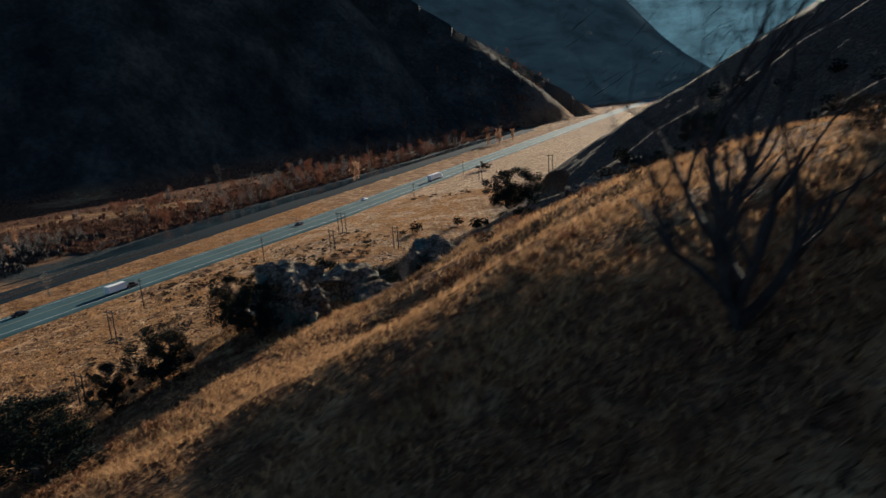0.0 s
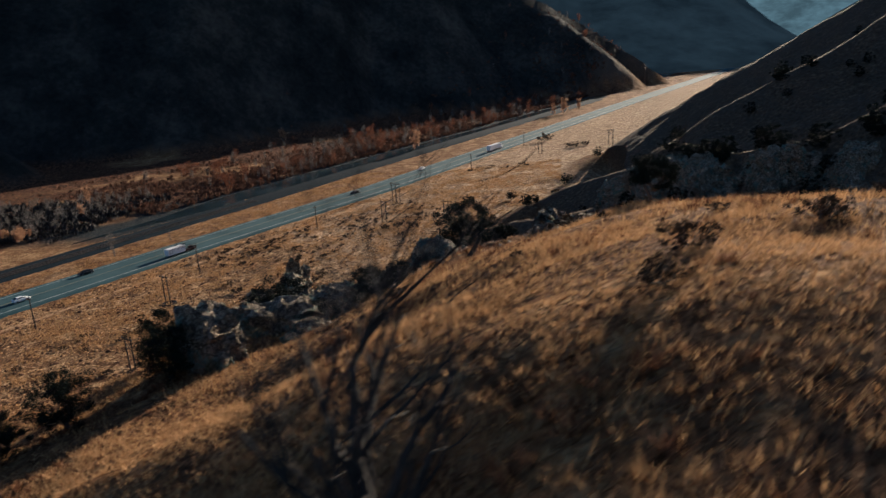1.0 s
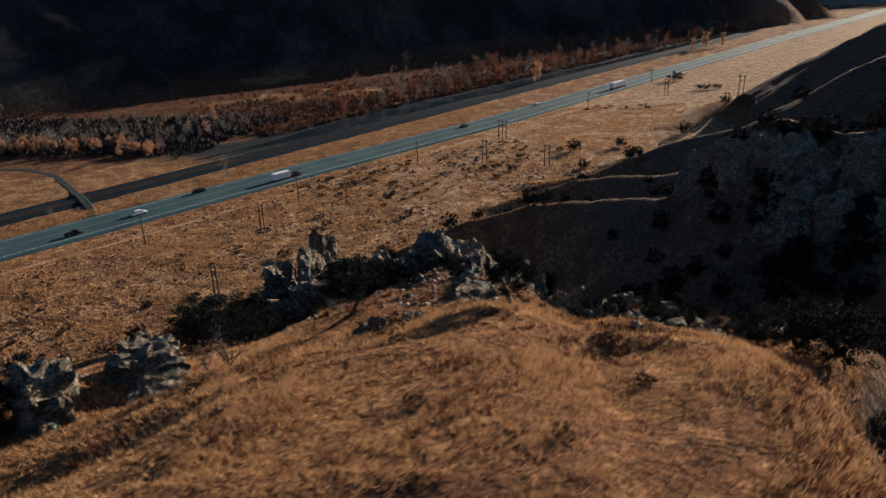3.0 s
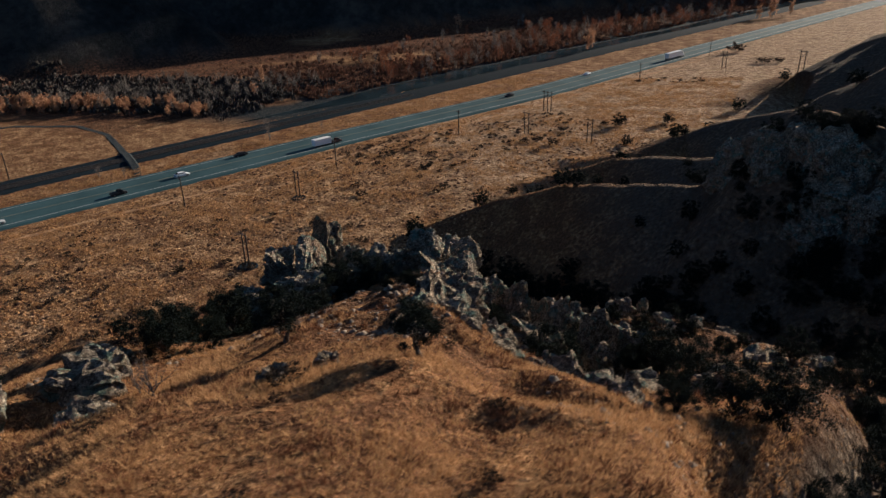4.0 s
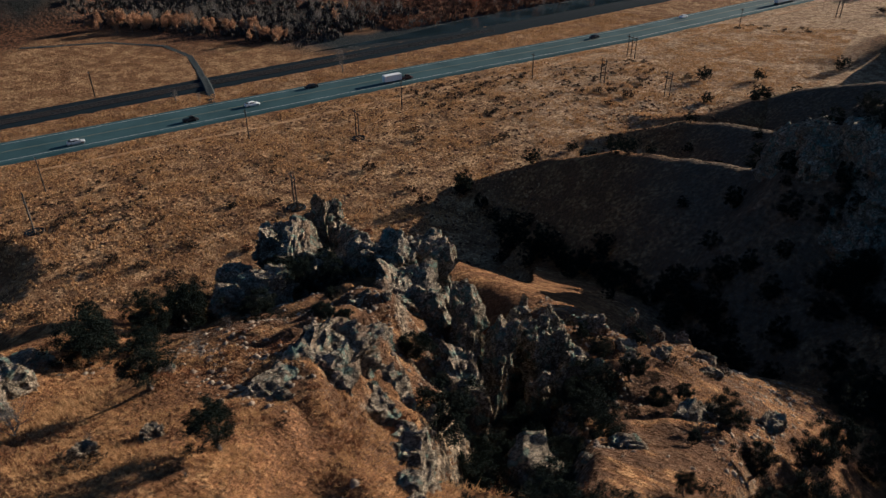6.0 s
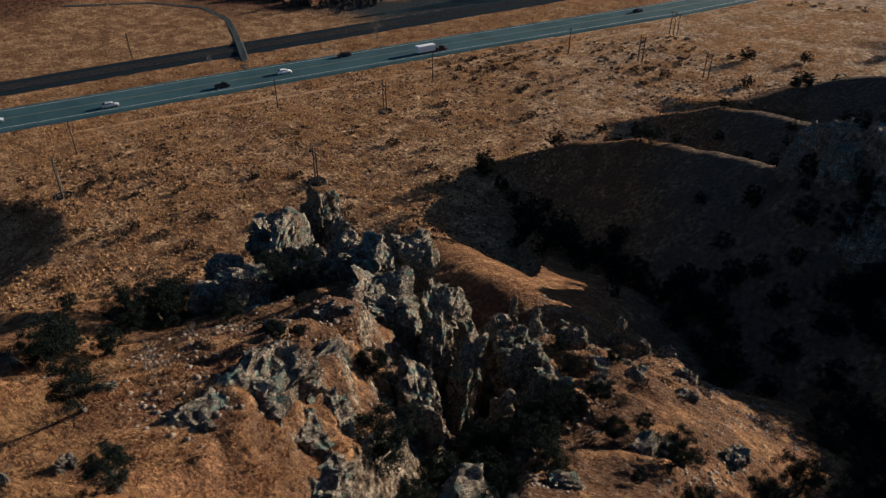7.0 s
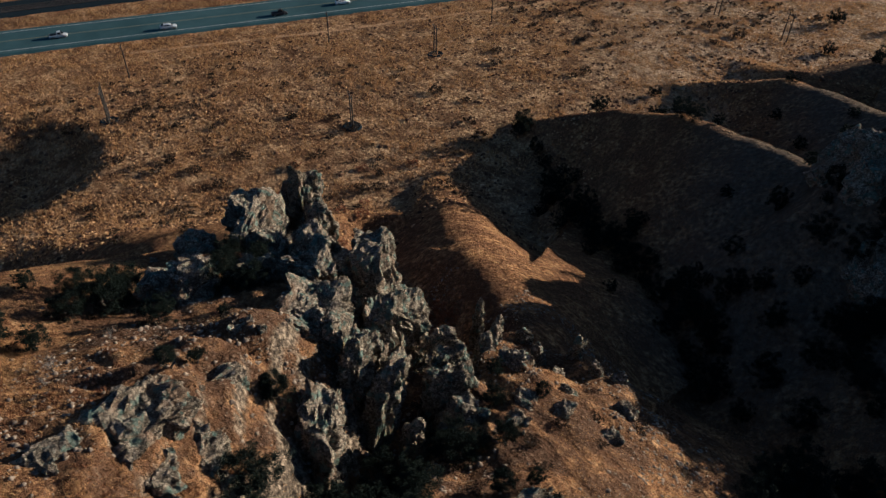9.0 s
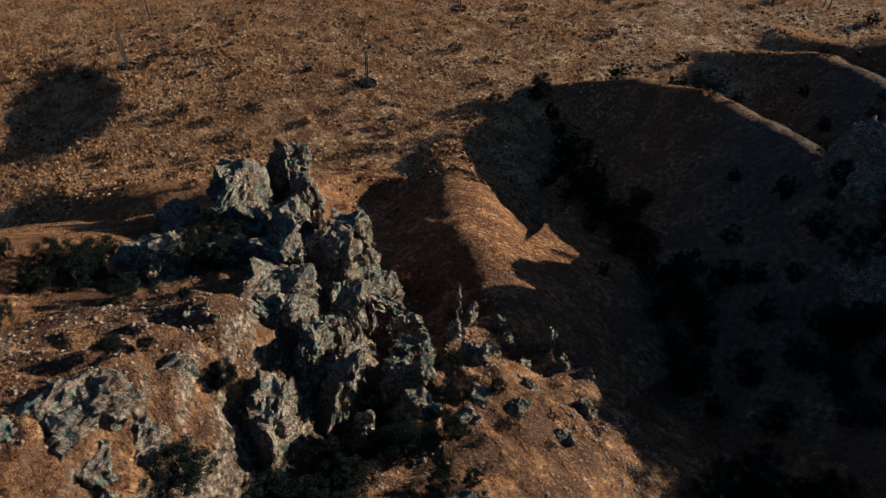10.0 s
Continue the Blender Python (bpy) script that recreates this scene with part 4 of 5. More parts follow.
stand([juniper(131 + k, 0.5, 0.2) for k in range(3)], (
    (16.5, 9.0, 2.7), (4.2, -3.0, 3.8), (4.8, 1.2, 3.0), (6.0, -2.4, 2.9), (4.8, 6.2, 4.0), (7.9, 10.4, 3.8), (10.9, -3.4, 2.8), (13.2, -9.6, 2.5), (14.9, -8.8, 2.8), (11.8, -6.6, 2.8), (8.4, -5.2, 3.4), (7.2, 2.6, 3.4), (9.2, 5.0, 3.2), (17.4, -9.6, 2.6),
    (6.0, 16.0, 1.8), (2.0, 13.4, 3.4), (8.6, 0.4, 3.0), (11.0, 3.0, 2.6), (11.4, -12.2, 1.8), (19.6, -5.0, 2.6), (21.6, -7.4, 3.0), (3.4, 19.4, 1.8),
    (-19.9, -1.2, 4.4), (-21.6, 0.4, 3.4), (-15.7, -10.8, 3.4), (-17.4, -9.2, 3.0), (-15.3, -7.4, 2.2), (-16.2, 7.2, 3.4), (-13.4, 8.2, 2.6), (-13.7, 0.4, 2.6), (-16.8, 10.8, 3.0), (-23.4, 1.8, 3.0), (-26.6, -5.0, 1.8), (-18.8, 8.6, 2.8), (-22.8, 11.4, 2.6),
    (-14.6, -23.2, 2.0), (-16.4, -20.6, 2.4), (-17.2, -31.7, 2.4), (-18.8, -30.0, 2.4), (-16.8, -26.0, 2.0), (-17.6, -27.8, 1.6), (-19.6, -4.0, 2.8), (-24.0, -2.0, 2.8)), 2, (0.95, 1.3))
stand([juniper(141 + k, 0.5, 0.16) for k in range(3)], (
    (-57.5, 99.9, 5.0), (-51.6, 97.5, 3.6), (-42.0, 90.0, 4.0), (-34.8, 84.8, 4.0), (-27.3, 77.7, 4.2), (-17.8, 73.2, 4.4), (-13.2, 71.7, 4.4), (-8.6, 69.4, 4.6), (-2.1, 62.8, 4.4), (3.3, 59.9, 4.8), (6.7, 63.5, 3.6), (3.7, 81.1, 4.0), (-4.7, 83.8, 2.2),
    (4.1, 89.9, 3.0), (10.3, 75.2, 3.4), (13.0, 116.6, 4.0), (19.9, 75.8, 4.2), (16.2, 52.5, 4.0), (22.3, 46.6, 4.0), (24.6, 36.1, 4.2), (-16.9, 104.2, 2.4), (-16.9, 134.5, 2.6), (-2.3, 132.0, 2.2), (24.9, 51.4, 3.6), (-22.5, 75.5, 4.2), (7.6, 57.0, 4.4)), 3)
stand([juniper(151 + k, 0.52, 0.14) for k in range(2)], (
    (-45.4, 110.4, 4.4), (-25.0, 105.4, 4.2), (-21.6, 104.2, 3.8), (-58.6, 101.6, 4.8), (-34.5, 113.5, 2.6), (-31.5, 111.5, 2.4), (-48.0, 140.4, 3.0), (5.7, 150.1, 4.0), (16.2, 146.3, 2.5), (-8.1, 174.6, 2.8), (-28.4, 198.6, 4.0), (16.8, 294.6, 5.0), (-10, 66, 4.4), (12, 50, 4.2), (-30.5, 80.5, 4.0), (-46, 94, 3.4),
    (-38.5, 87.5, 3.8), (20, 55, 3.4), (16.6, 46.5, 3.2), (-15, 77, 3.6), (30, 40, 4.0), (27, 28, 3.6), (26, 18, 3.2), (30, 8, 3.4), (-21, 150.5, 2.8), (-36, 222, 5.0), (-20, 232, 4.2), (2, 260, 5.0), (30, 150, 4.0), (45, 125, 4.0), (55, 150, 4.5)), 4)
rng = random.Random(77)
gully_side = []
while len(gully_side) < 60:
    x, y = rng.uniform(-20, 90), rng.uniform(45, 210)
    if x + 0.35 * y > 35 and float(wave(x, y, 18, 41)) > 0.15:
        gully_side.append((x, y, rng.uniform(1.6, 3.8)))
for _ in range(46):
    u = rng.random()
    gully_side.append((-42 + 56 * u + rng.gauss(0, 2.5), 88 - 34 * u + rng.gauss(0, 3.0), rng.uniform(1.8, 3.8)))
# more cliff junipers, added to darken the shaded rock
while len(gully_side) < 145:
    x, y = rng.uniform(9, 46), rng.uniform(54, 88)
    if float(wave(x, y, 9, 47)) > -0.2:
        gully_side.append((x, y, rng.uniform(2.4, 4.6)))
while len(gully_side) < 190:
    x, y = rng.uniform(20, 44), rng.uniform(6, 62)
    if float(land(x, y)) < 34 and float(wave(x, y, 12, 45)) > -0.3:
        gully_side.append((x, y, rng.uniform(2.2, 4.4)))
stand([juniper(161 + k, 0.55, 0.12) for k in range(2)], gully_side, 5)

SHRUBS = [shrub(201 + k, "meadow_shrub", "dark brown shrub in the dry meadow", SAGE, "meadow shrubs") for k in range(3)]
stand(SHRUBS, (
    (-93.3, 132.4, 1.7), (-87.3, 125.1, 1.9), (-102.3, 169.6, 2.2), (-67.6, 137.6, 2.2), (-86.3, 101.4, 2.6), (-70.6, 96.8, 1.8), (-64.0, 93.4, 2.2), (-77.9, 103.8, 1.3), (-62.0, 192.0, 2.2), (-57.9, 193.0, 2.2), (-51.4, 191.1, 2.6), (-53.6, 210.4, 2.0), (-41.2, 222.3, 2.0),
    (-54.0, 181.1, 1.8), (6.7, 376.6, 4.0), (13.8, 378.8, 3.4), (-9.9, 424.1, 6), (-68.2, 133.7, 1.5), (-102.2, 38.3, 1.7), (-95.0, 40.1, 1.9), (-87.1, 41.2, 2.0), (-81.9, 55.5, 1.6), (-104.4, 31.2, 1.3), (-81.9, 41.9, 1.4), (-80.6, 30.6, 1.6), (-75.5, 24.2, 1.7), (-66.0, 60.5, 2.0),
    (-64.5, 63.7, 1.7), (-52.0, 70.5, 2.2), (-47.4, 70.4, 2.3)), 6, (1.1, 1.5))
scattered = [(rng.uniform(-116, -58), rng.uniform(14, 78), rng.uniform(0.9, 1.8)) for _ in range(34)]
while len(scattered) < 330:
    x, y = rng.uniform(-150, 20), rng.uniform(-20, 330)
    s = float(along(ROAD, x, y)[0])
    if 14 < s < 68 and float(wave(x, y, 35, 43)) > 0.0:
        scattered.append((x, y, rng.uniform(0.5, 1.3)))
stand([shrub(211 + k, "meadow_shrub", "low brown shrub in the dry meadow", SAGE, "meadow shrubs") for k in range(3)], scattered, 7, (1.1, 1.7))
stand([shrub(221 + k, "rust_shrub", "rust-red shrub in the hollow below the rocks", RED, "rust shrubs") for k in range(2)],
      ((-17.2, 32, 2.0), (-15.4, 33.0, 1.8), (-18.9, 30.5, 1.7), (-13.2, 31.5, 1.6), (-20.4, 33, 1.8), (-44.2, 38.9, 1.4), (-37.4, 36.9, 1.4), (-59.3, 50.3, 1.6), (-39.0, 39.5, 1.3), (-82.3, 55.8, 1.6), (-72, 66, 1.5), (-62, 58, 1.4), (-55, 52, 1.5), (-66, 75, 1.6), (-76, 48, 1.3)), 8, (1.1, 1.5))
stand([shrub(231, "grey_shrub", "small grey-green shrub on the grass slope", SAGE, "slope shrubs"), shrub(232, "grey_shrub", "small grey-green shrub on the grass slope", SAGE, "slope shrubs")],
      ((-0.6, -18.9, 0.9), (4.5, -29.5, 0.7), (1.6, -31.2, 0.8), (6.8, -26.5, 0.35), (0.8, -33.4, 0.6), (3.3, -25.6, 0.35), (-2.0, -26.0, 0.3), (8.0, -22.0, 0.4), (2.6, -12.6, 0.4), (0.6, -20.8, 0.35), (-6.4, -22.0, 0.5), (5.8, -31.5, 0.5), (-9.0, -28, 0.5), (6.5, -17.5, 0.4), (17.8, -1.0, 0.8), (12.2, 3.0, 0.7), (18.4, 8.4, 0.8), (11.4, 8.0, 0.8), (13.0, 13.0, 0.9), (10.8, 14.6, 0.7), (15.2, 11.0, 0.8), (11.0, 18.2, 0.9), (13.8, 19.6, 0.7), (6.4, 17.0, 0.9), (7.6, 24.0, 0.8), (3.0, 25.6, 0.9), (11.6, 22.6, 0.8), (14.0, 25.8, 0.8), (17.4, 12.4, 0.7), (-9.2, -1.0, 0.6), (-11.4, 1.8, 0.7), (-8.6, 3.4, 0.5), (-13.0, -3.0, 0.6)), 9, (1.0, 1.4))

snag = bare_tree(304, "bare_tree", "leafless dark many-stemmed tree on the grass slope", "", 8, 3, 2, DARKWOOD, True, 1.2)
snag.matrix_basis = pose(-3.04, -37.6, base_of(-3.04, -37.6) - 0.28, 0, 0, 40) @ Matrix.Scale(4.7, 4)
dead = bare_tree(311, "dead_juniper", "dead grey juniper with bare twisted limbs", "dead junipers", 6, 2, 3)
stand([dead], ((-8.0, -18.1, 1.9), (-10.0, -17.2, 1.6), (-9.6, -20.6, 1.2), (-9.2, -7.8, 1.5), (-7.8, -8.6, 1.0), (-3.0, -17.4, 0.6), (3.5, -17.6, 0.5), (8.6, 16.4, 1.2), (-11.8, -3.6, 1.2)), 10)

ORANGE = [poplar(401 + k, "cottonwood", "orange autumn cottonwood on the valley floor", AMBER, "autumn cottonwoods", 0.24) for k in range(3)]
GREY = [poplar(411 + k, "bare_cottonwood", "bare grey cottonwood on the valley floor", PALE, "bare cottonwoods", 0.22, 16, 0.02) for k in range(3)]
stand(ORANGE[:1], ((3.9, 607.8, 12), (17.4, 628.0, 10), (-93.2, 412.3, 12), (-215.9, 488.5, 9), (-227.7, 261.2, 9), (-214.4, 237.9, 6), (-6, 600, 9)), 11, (0.8, 1.3))
row, grey_row = [], []
while len(row) < 80:
    u = rng.random()
    x, y = -305 + 95 * u + rng.gauss(0, 3), 168 + 28 * u + rng.gauss(0, 4) + 14 * math.sin(3.1 * u)
    row.append((x, y, rng.uniform(4, 8.5) * (1 - 0.35 * u)))
while len(grey_row) < 145:
    u, w = rng.random(), rng.random()
    grey_row.append((-305 + 95 * u + 12 * w + rng.gauss(0, 3), 178 + 24 * u + 80 * w, rng.uniform(3, 6.5)))
stand(ORANGE[1:], row, 12, (0.8, 1.3))
stand(GREY[:2], grey_row, 13, (0.8, 1.4))


def thicket(name, label, seed, places, tall, blades, material):
    """Dense leafless brush: fans of upright twigs."""
    r = np.random.RandomState(seed)
    xy = np.array(places)
    n = len(xy)
    z = land(xy[:, 0], xy[:, 1])
    h = tall * r.uniform(0.45, 1.25, (n, 1)) * r.uniform(0.6, 1.1, (n, blades))
    a, lean = r.uniform(0, 6.283, (n, blades)), r.uniform(0.05, 0.55, (n, blades))
    bx, by = xy[:, :1] + 0.3 * tall * r.normal(size=(n, blades)), xy[:, 1:] + 0.3 * tall * r.normal(size=(n, blades))
    foot = np.stack([bx, by, np.repeat(z[:, None] - 0.1, blades, 1)], -1)
    up = np.stack([np.cos(a) * lean, np.sin(a) * lean, np.ones_like(a)], -1) * h[..., None]
    wide = np.stack([-np.sin(a), np.cos(a), np.zeros_like(a)], -1) * (0.16 * h * r.uniform(0.6, 1.4, (n, blades)))[..., None]
    verts = np.stack([foot, foot + 0.7 * up + wide, foot + up, foot + 0.55 * up - wide], 2).reshape(-1, 3)
    faces = np.arange(len(verts)).reshape(-1, 4)
    tagged(new(name, mesh_of(name, verts, faces, material)), label, "brush", kind="stuff")


brush_row, grove_row = [], []
while len(brush_row) < 4200:
    k, u = rng.randrange(1, 8), rng.random()
    (ax, ay, _), (bx, by, _) = RIVER[k], RIVER[k + 1]
    off = -24 - abs(rng.gauss(0, 1)) * 42
    x, y = ax + (bx - ax) * u + off * 0.93, ay + (by - ay) * u - off * 0.36
    if float(wave(x, y, 30, 61)) > rng.uniform(-0.9, 0.5):
        brush_row.append((x, y))
while len(grove_row) < 2100:
    u, w = rng.random(), rng.random()
    grove_row.append((-360 + 164 * u + rng.gauss(0, 3), 164 + 38 * u + 76 * w + rng.gauss(0, 3)))
thicket("river_brush", "rust-brown leafless brush along the river bank", 71, brush_row, 2.2, 12, BRUSH)
thicket("grove_brush", "grey leafless undergrowth of the valley grove", 72, grove_row, 2.6, 12, mottled("grove_twigs", (0.014, 0.013, 0.013), (0.055, 0.046, 0.038), 0.6, 0.9))
bank = []
while len(bank) < 290:
    k = rng.randrange(2, 8)
    u = rng.random()
    (ax, ay, _), (bx, by, _) = RIVER[k], RIVER[k + 1]
    off = -24 - abs(rng.gauss(0, 1)) * 45
    bank.append((ax + (bx - ax) * u + off * 0.93, ay + (by - ay) * u - off * 0.36, rng.uniform(3, 7) * (1 + 0.0006 * ay)))
stand(GREY[2:] + [poplar(421, "willow", "rust-brown leafless willow along the river", RED, "river willows", 0.3, 16, 0.03)], bank, 14, (0.9, 1.5))
stand([poplar(431, "roadside_tree", "pale leafless tree beside the railway", PALE, "roadside trees", 0.3, 14, 0.02)], ((-157.7, 175.1, 8.5), (-183, 118, 4), (-176, 122, 3.4), (-148, 196, 3.5)), 15, (0.8, 1.2))


# ---- dry grass ----
def grass(name, label, seed, count, region, size, blades, wide, dense, material=None):
    """Tufts of bent blades over a stretch of ground."""
    r = np.random.RandomState(seed)
    x0, x1, y0, y1 = region
    x, y = r.uniform(x0, x1, count * 3), r.uniform(y0, y1, count * 3)
    keep = dense(x, y, r)
    x, y = x[keep][:count], y[keep][:count]
    z = land(x, y)
    n = len(x)
    a = r.uniform(0, 6.283, (n, blades))
    h = size * r.uniform(0.55, 1.3, (n, blades)) * (0.75 + 0.5 * (wave(x, y, 2.2, 51)[:, None] + 0.5))
    lean = r.uniform(0.3, 1.3, (n, blades))
    bx, by = x[:, None] + 0.25 * size * r.normal(size=(n, blades)), y[:, None] + 0.25 * size * r.normal(size=(n, blades))
    bz = np.repeat(z[:, None] - 0.04, blades, 1)
    ca, sa, w = np.cos(a), np.sin(a), wide * r.uniform(0.6, 1.4, (n, blades))
    p0 = np.stack([bx - sa * w, by + ca * w, bz], -1)
    p1 = np.stack([bx + sa * w, by - ca * w, bz], -1)
    p2 = np.stack([bx + ca * h * lean, by + sa * h * lean, bz + h], -1)
    verts = np.stack([p0, p1, p2], 2).reshape(-1, 3)
    me = bpy.data.meshes.new(name)
    me.vertices.add(len(verts))
    me.vertices.foreach_set("co", verts.ravel().astype(np.float32))
    me.loops.add(len(verts))
    me.loops.foreach_set("vertex_index", np.arange(len(verts), dtype=np.int32))
    me.polygons.add(len(verts) // 3)
    me.polygons.foreach_set("loop_start", np.arange(0, len(verts), 3, dtype=np.int32))
    me.update(calc_edges=True)
    me.materials.append(material or STRAW)
    tagged(new(name, me), label, "grass", kind="stuff")


grass("hill_grass", "dry golden bunch grass on the spur", 61, 52000, (-24, 16, -52, -8), 0.17, 7, 0.012,
      lambda x, y, r: (wave(x, y, 3.0, 53) + 0.5 * wave(x, y, 0.9, 55) > r.uniform(-0.9, 0.5, len(x))))
grass("rust_grass", "low dark rust-brown tufts between the golden grass", 64, 5200, (-24, 16, -52, -4), 0.2, 16, 0.016,
      lambda x, y, r: (wave(x, y, 2.4, 67) + 0.6 * wave(x, y, 0.8, 69) > r.uniform(0.1, 0.9, len(x))), RUSTGRASS)
grass("slope_grass", "thin dry grass among the rocks", 62, 20000, (-40, 26, -8, 45), 0.13, 6, 0.012,
      lambda x, y, r: (wave(x, y, 5.0, 53) > r.uniform(-0.2, 0.8, len(x))))
grass("meadow_grass", "tufted dry grass of the valley meadow", 63, 70000, (-215, 0, 0, 330), 0.42, 5, 0.08,
      lambda x, y, r: (land(x, y) < 5) & (np.abs(along(ROAD, x, y)[0]) > 11) & (np.abs(along(RAIL, x, y)[0]) > 8) & (along(RIVER, x, y)[0] + 12 > 8) & (wave(x, y, 7.0, 57) + 0.6 * wave(x, y, 2.0, 59) > r.uniform(-0.6, 0.8, len(x))))


def tussocks(name, label, seed, count, region, size, material, dense):
    """Low domed bunches of grass with a ragged rim."""
    r = np.random.RandomState(seed)
    x0, x1, y0, y1 = region
    x, y = r.uniform(x0, x1, count * 4), r.uniform(y0, y1, count * 4)
    keep = dense(x, y, r)
    x, y = x[keep][:count], y[keep][:count]
    z, n = land(x, y), len(x)
    a = np.arange(6) * 1.0472 + r.uniform(0, 6.3, (n, 1)) + r.uniform(-0.3, 0.3, (n, 6))
    w = size * (0.4 + 1.1 * r.rand(n, 1) ** 2) * r.uniform(0.65, 1.25, (n, 6))
    h = w.mean(1) * r.uniform(0.3, 0.7, n)
    rim = np.stack([x[:, None] + np.cos(a) * w, y[:, None] + np.sin(a) * w, np.repeat(z[:, None] - 0.05, 6, 1)], -1)
    mid = np.stack([x[:, None] + np.cos(a) * w * 0.62, y[:, None] + np.sin(a) * w * 0.62, z[:, None] + h[:, None] * r.uniform(0.55, 0.95, (n, 6))], -1)
    top = np.stack([x, y, z + h], -1)[:, None]
    verts = np.concatenate([rim, mid, top], 1).reshape(-1, 3)
    tri = np.array([f for k in range(6) for f in ((k, (k + 1) % 6, 6 + (k + 1) % 6), (k, 6 + (k + 1) % 6, 6 + k), (6 + k, 6 + (k + 1) % 6, 12))])
    faces = (tri[None] + 13 * np.arange(n)[:, None, None]).reshape(-1, 3)
    tagged(new(name, mesh_of(name, verts, faces, material)), label, "grass", kind="stuff")


def open_meadow(x, y, r):
    lot = wave(x, y, 16, 95) + 0.7 * wave(x, y, 5, 97)
    return (land(x, y) < 9) & (along(ROAD, x, y)[0] > 12) & (lot > r.uniform(-1.0, 1.0, len(x)))


tussocks("meadow_tussocks", "straw-coloured bunches of dry grass in the valley meadow", 81, 8000, (-150, 10, -5, 230), 0.3, TUSSOCK, open_meadow)
tussocks("dark_tussocks", "rust-brown low brush in the valley meadow", 82, 6000, (-150, 10, -5, 230), 0.42, DARKTUSSOCK, open_meadow)


# ---- power lines ----
def box(bm, cx, cy, cz, sx, sy, sz):
    bmesh.ops.create_cube(bm, size=1.0, matrix=Matrix.Translation((cx, cy, cz)) @ Matrix.Diagonal((sx, sy, sz, 1)))


def pole_frame(legs, height, arm):
    """A wooden line support of one or more poles with a crossarm and insulators."""
    name = "utility_pole" if legs == 1 else "h_frame_pole"
    ob = thing(name, "dark wooden utility pole with a crossarm" if legs == 1 else "dark wooden frame of tall poles carrying power lines", "pole", name + "s")
    gap = 2.0
    for k in range(legs):
        x = (k - (legs - 1) / 2) * gap
        bm = bmesh.new()
        tube(bm, [Vector((x, 0, -0.4)), Vector((x, 0, height * 0.5)), Vector((x, 0, height))], [0.17, 0.15, 0.11], 10)
        part("pole", bm, POLEWOOD, ob)
    bm = bmesh.new()
    box(bm, 0, 0.14, height - 0.7, arm, 0.14, 0.2)
    bmesh.ops.bevel(bm, geom=bm.edges[:], offset=0.02, segments=1, affect="EDGES")
    bar = part("crossarm", bm, POLEWOOD, ob)
    for s in (-0.46, 0.0, 0.46):
        bm = bmesh.new()
        tube(bm, [Vector((s * arm, 0.14, height - 0.6)), Vector((s * arm, 0.14, height - 0.45)), Vector((s * arm, 0.14, height - 0.3))], [0.05, 0.09, 0.03], 8)
        part("insulator", bm, INSULATOR, bar)
    if legs > 1:
        bm = bmesh.new()
        for k in range(legs - 1):
            x = (k - (legs - 1) / 2) * gap
            tube(bm, [Vector((x, 0.12, height * 0.62)), Vector((x + gap, 0.12, height * 0.84))], [0.06, 0.06], 6)
            tube(bm, [Vector((x, -0.12, height * 0.84)), Vector((x + gap, -0.12, height * 0.62))], [0.06, 0.06], 6)
        part("brace", bm, POLEWOOD, ob)
    return ob


def plant_pole(src, x, y, turn, first):
    m = pose(x, y, base_of(x, y), 0, 0, turn)
    if first:
        src.matrix_basis = m
    else:
        copy_thing(src, m)


frame_two, frame_three, single = pole_frame(2, 8.4, 3.6), pole_frame(3, 8.6, 6.0), pole_frame(1, 9.2, 1.8)
for k, (x, y) in enumerate(((-104.4, 118.9), (-87.3, 75.6), (-40.8, 197.5), (-65.3, 204.1), (-11.6, 363.2), (22.0, 280.9))):
    plant_pole(frame_two, x, y, 155, k == 0)
for k, (x, y) in enumerate(((-127.5, 37.0), (-70.2, 246.0))):
    plant_pole(frame_three, x, y, 155, k == 0)
for k, (x, y) in enumerate(((-90.8, 201.6), (-46.3, 319.4), (-23.2, 412.8), (-112.4, 151.2), (-132.6, 103.9), (-148.9, 51.8), (-211.9, 107.0))):
    plant_pole(single, x, y, 157, k == 0)
for x, y in ((-104.4, 118.9), (-87.3, 75.6), (-127.5, 37.0)):
    bm = bmesh.new()
    rows = [[bm.verts.new((x + q * math.cos(6.2832 * j / 24), y + q * math.sin(6.2832 * j / 24), base_of(x + q * math.cos(6.2832 * j / 24), y + q * math.sin(6.2832 * j / 24)) + h)) for j in range(24)] for q, h in ((0.3, 0.1), (1.5, 0.12), (1.9, 0.24), (2.4, -0.05))]
    for a, b in zip(rows, rows[1:]):
        for j in range(24):
            bm.faces.new((a[j], a[(j + 1) % 24], b[(j + 1) % 24], b[j]))
    bm.faces.new(rows[0])
    me = bpy.data.meshes.new("pole_pad")
    bm.to_mesh(me)
    bm.free()
    me.materials.append(BALLAST)
    tagged(new("pole_pad", me), "round dark cleared pad at the foot of the poles", "pad", "pole pads")


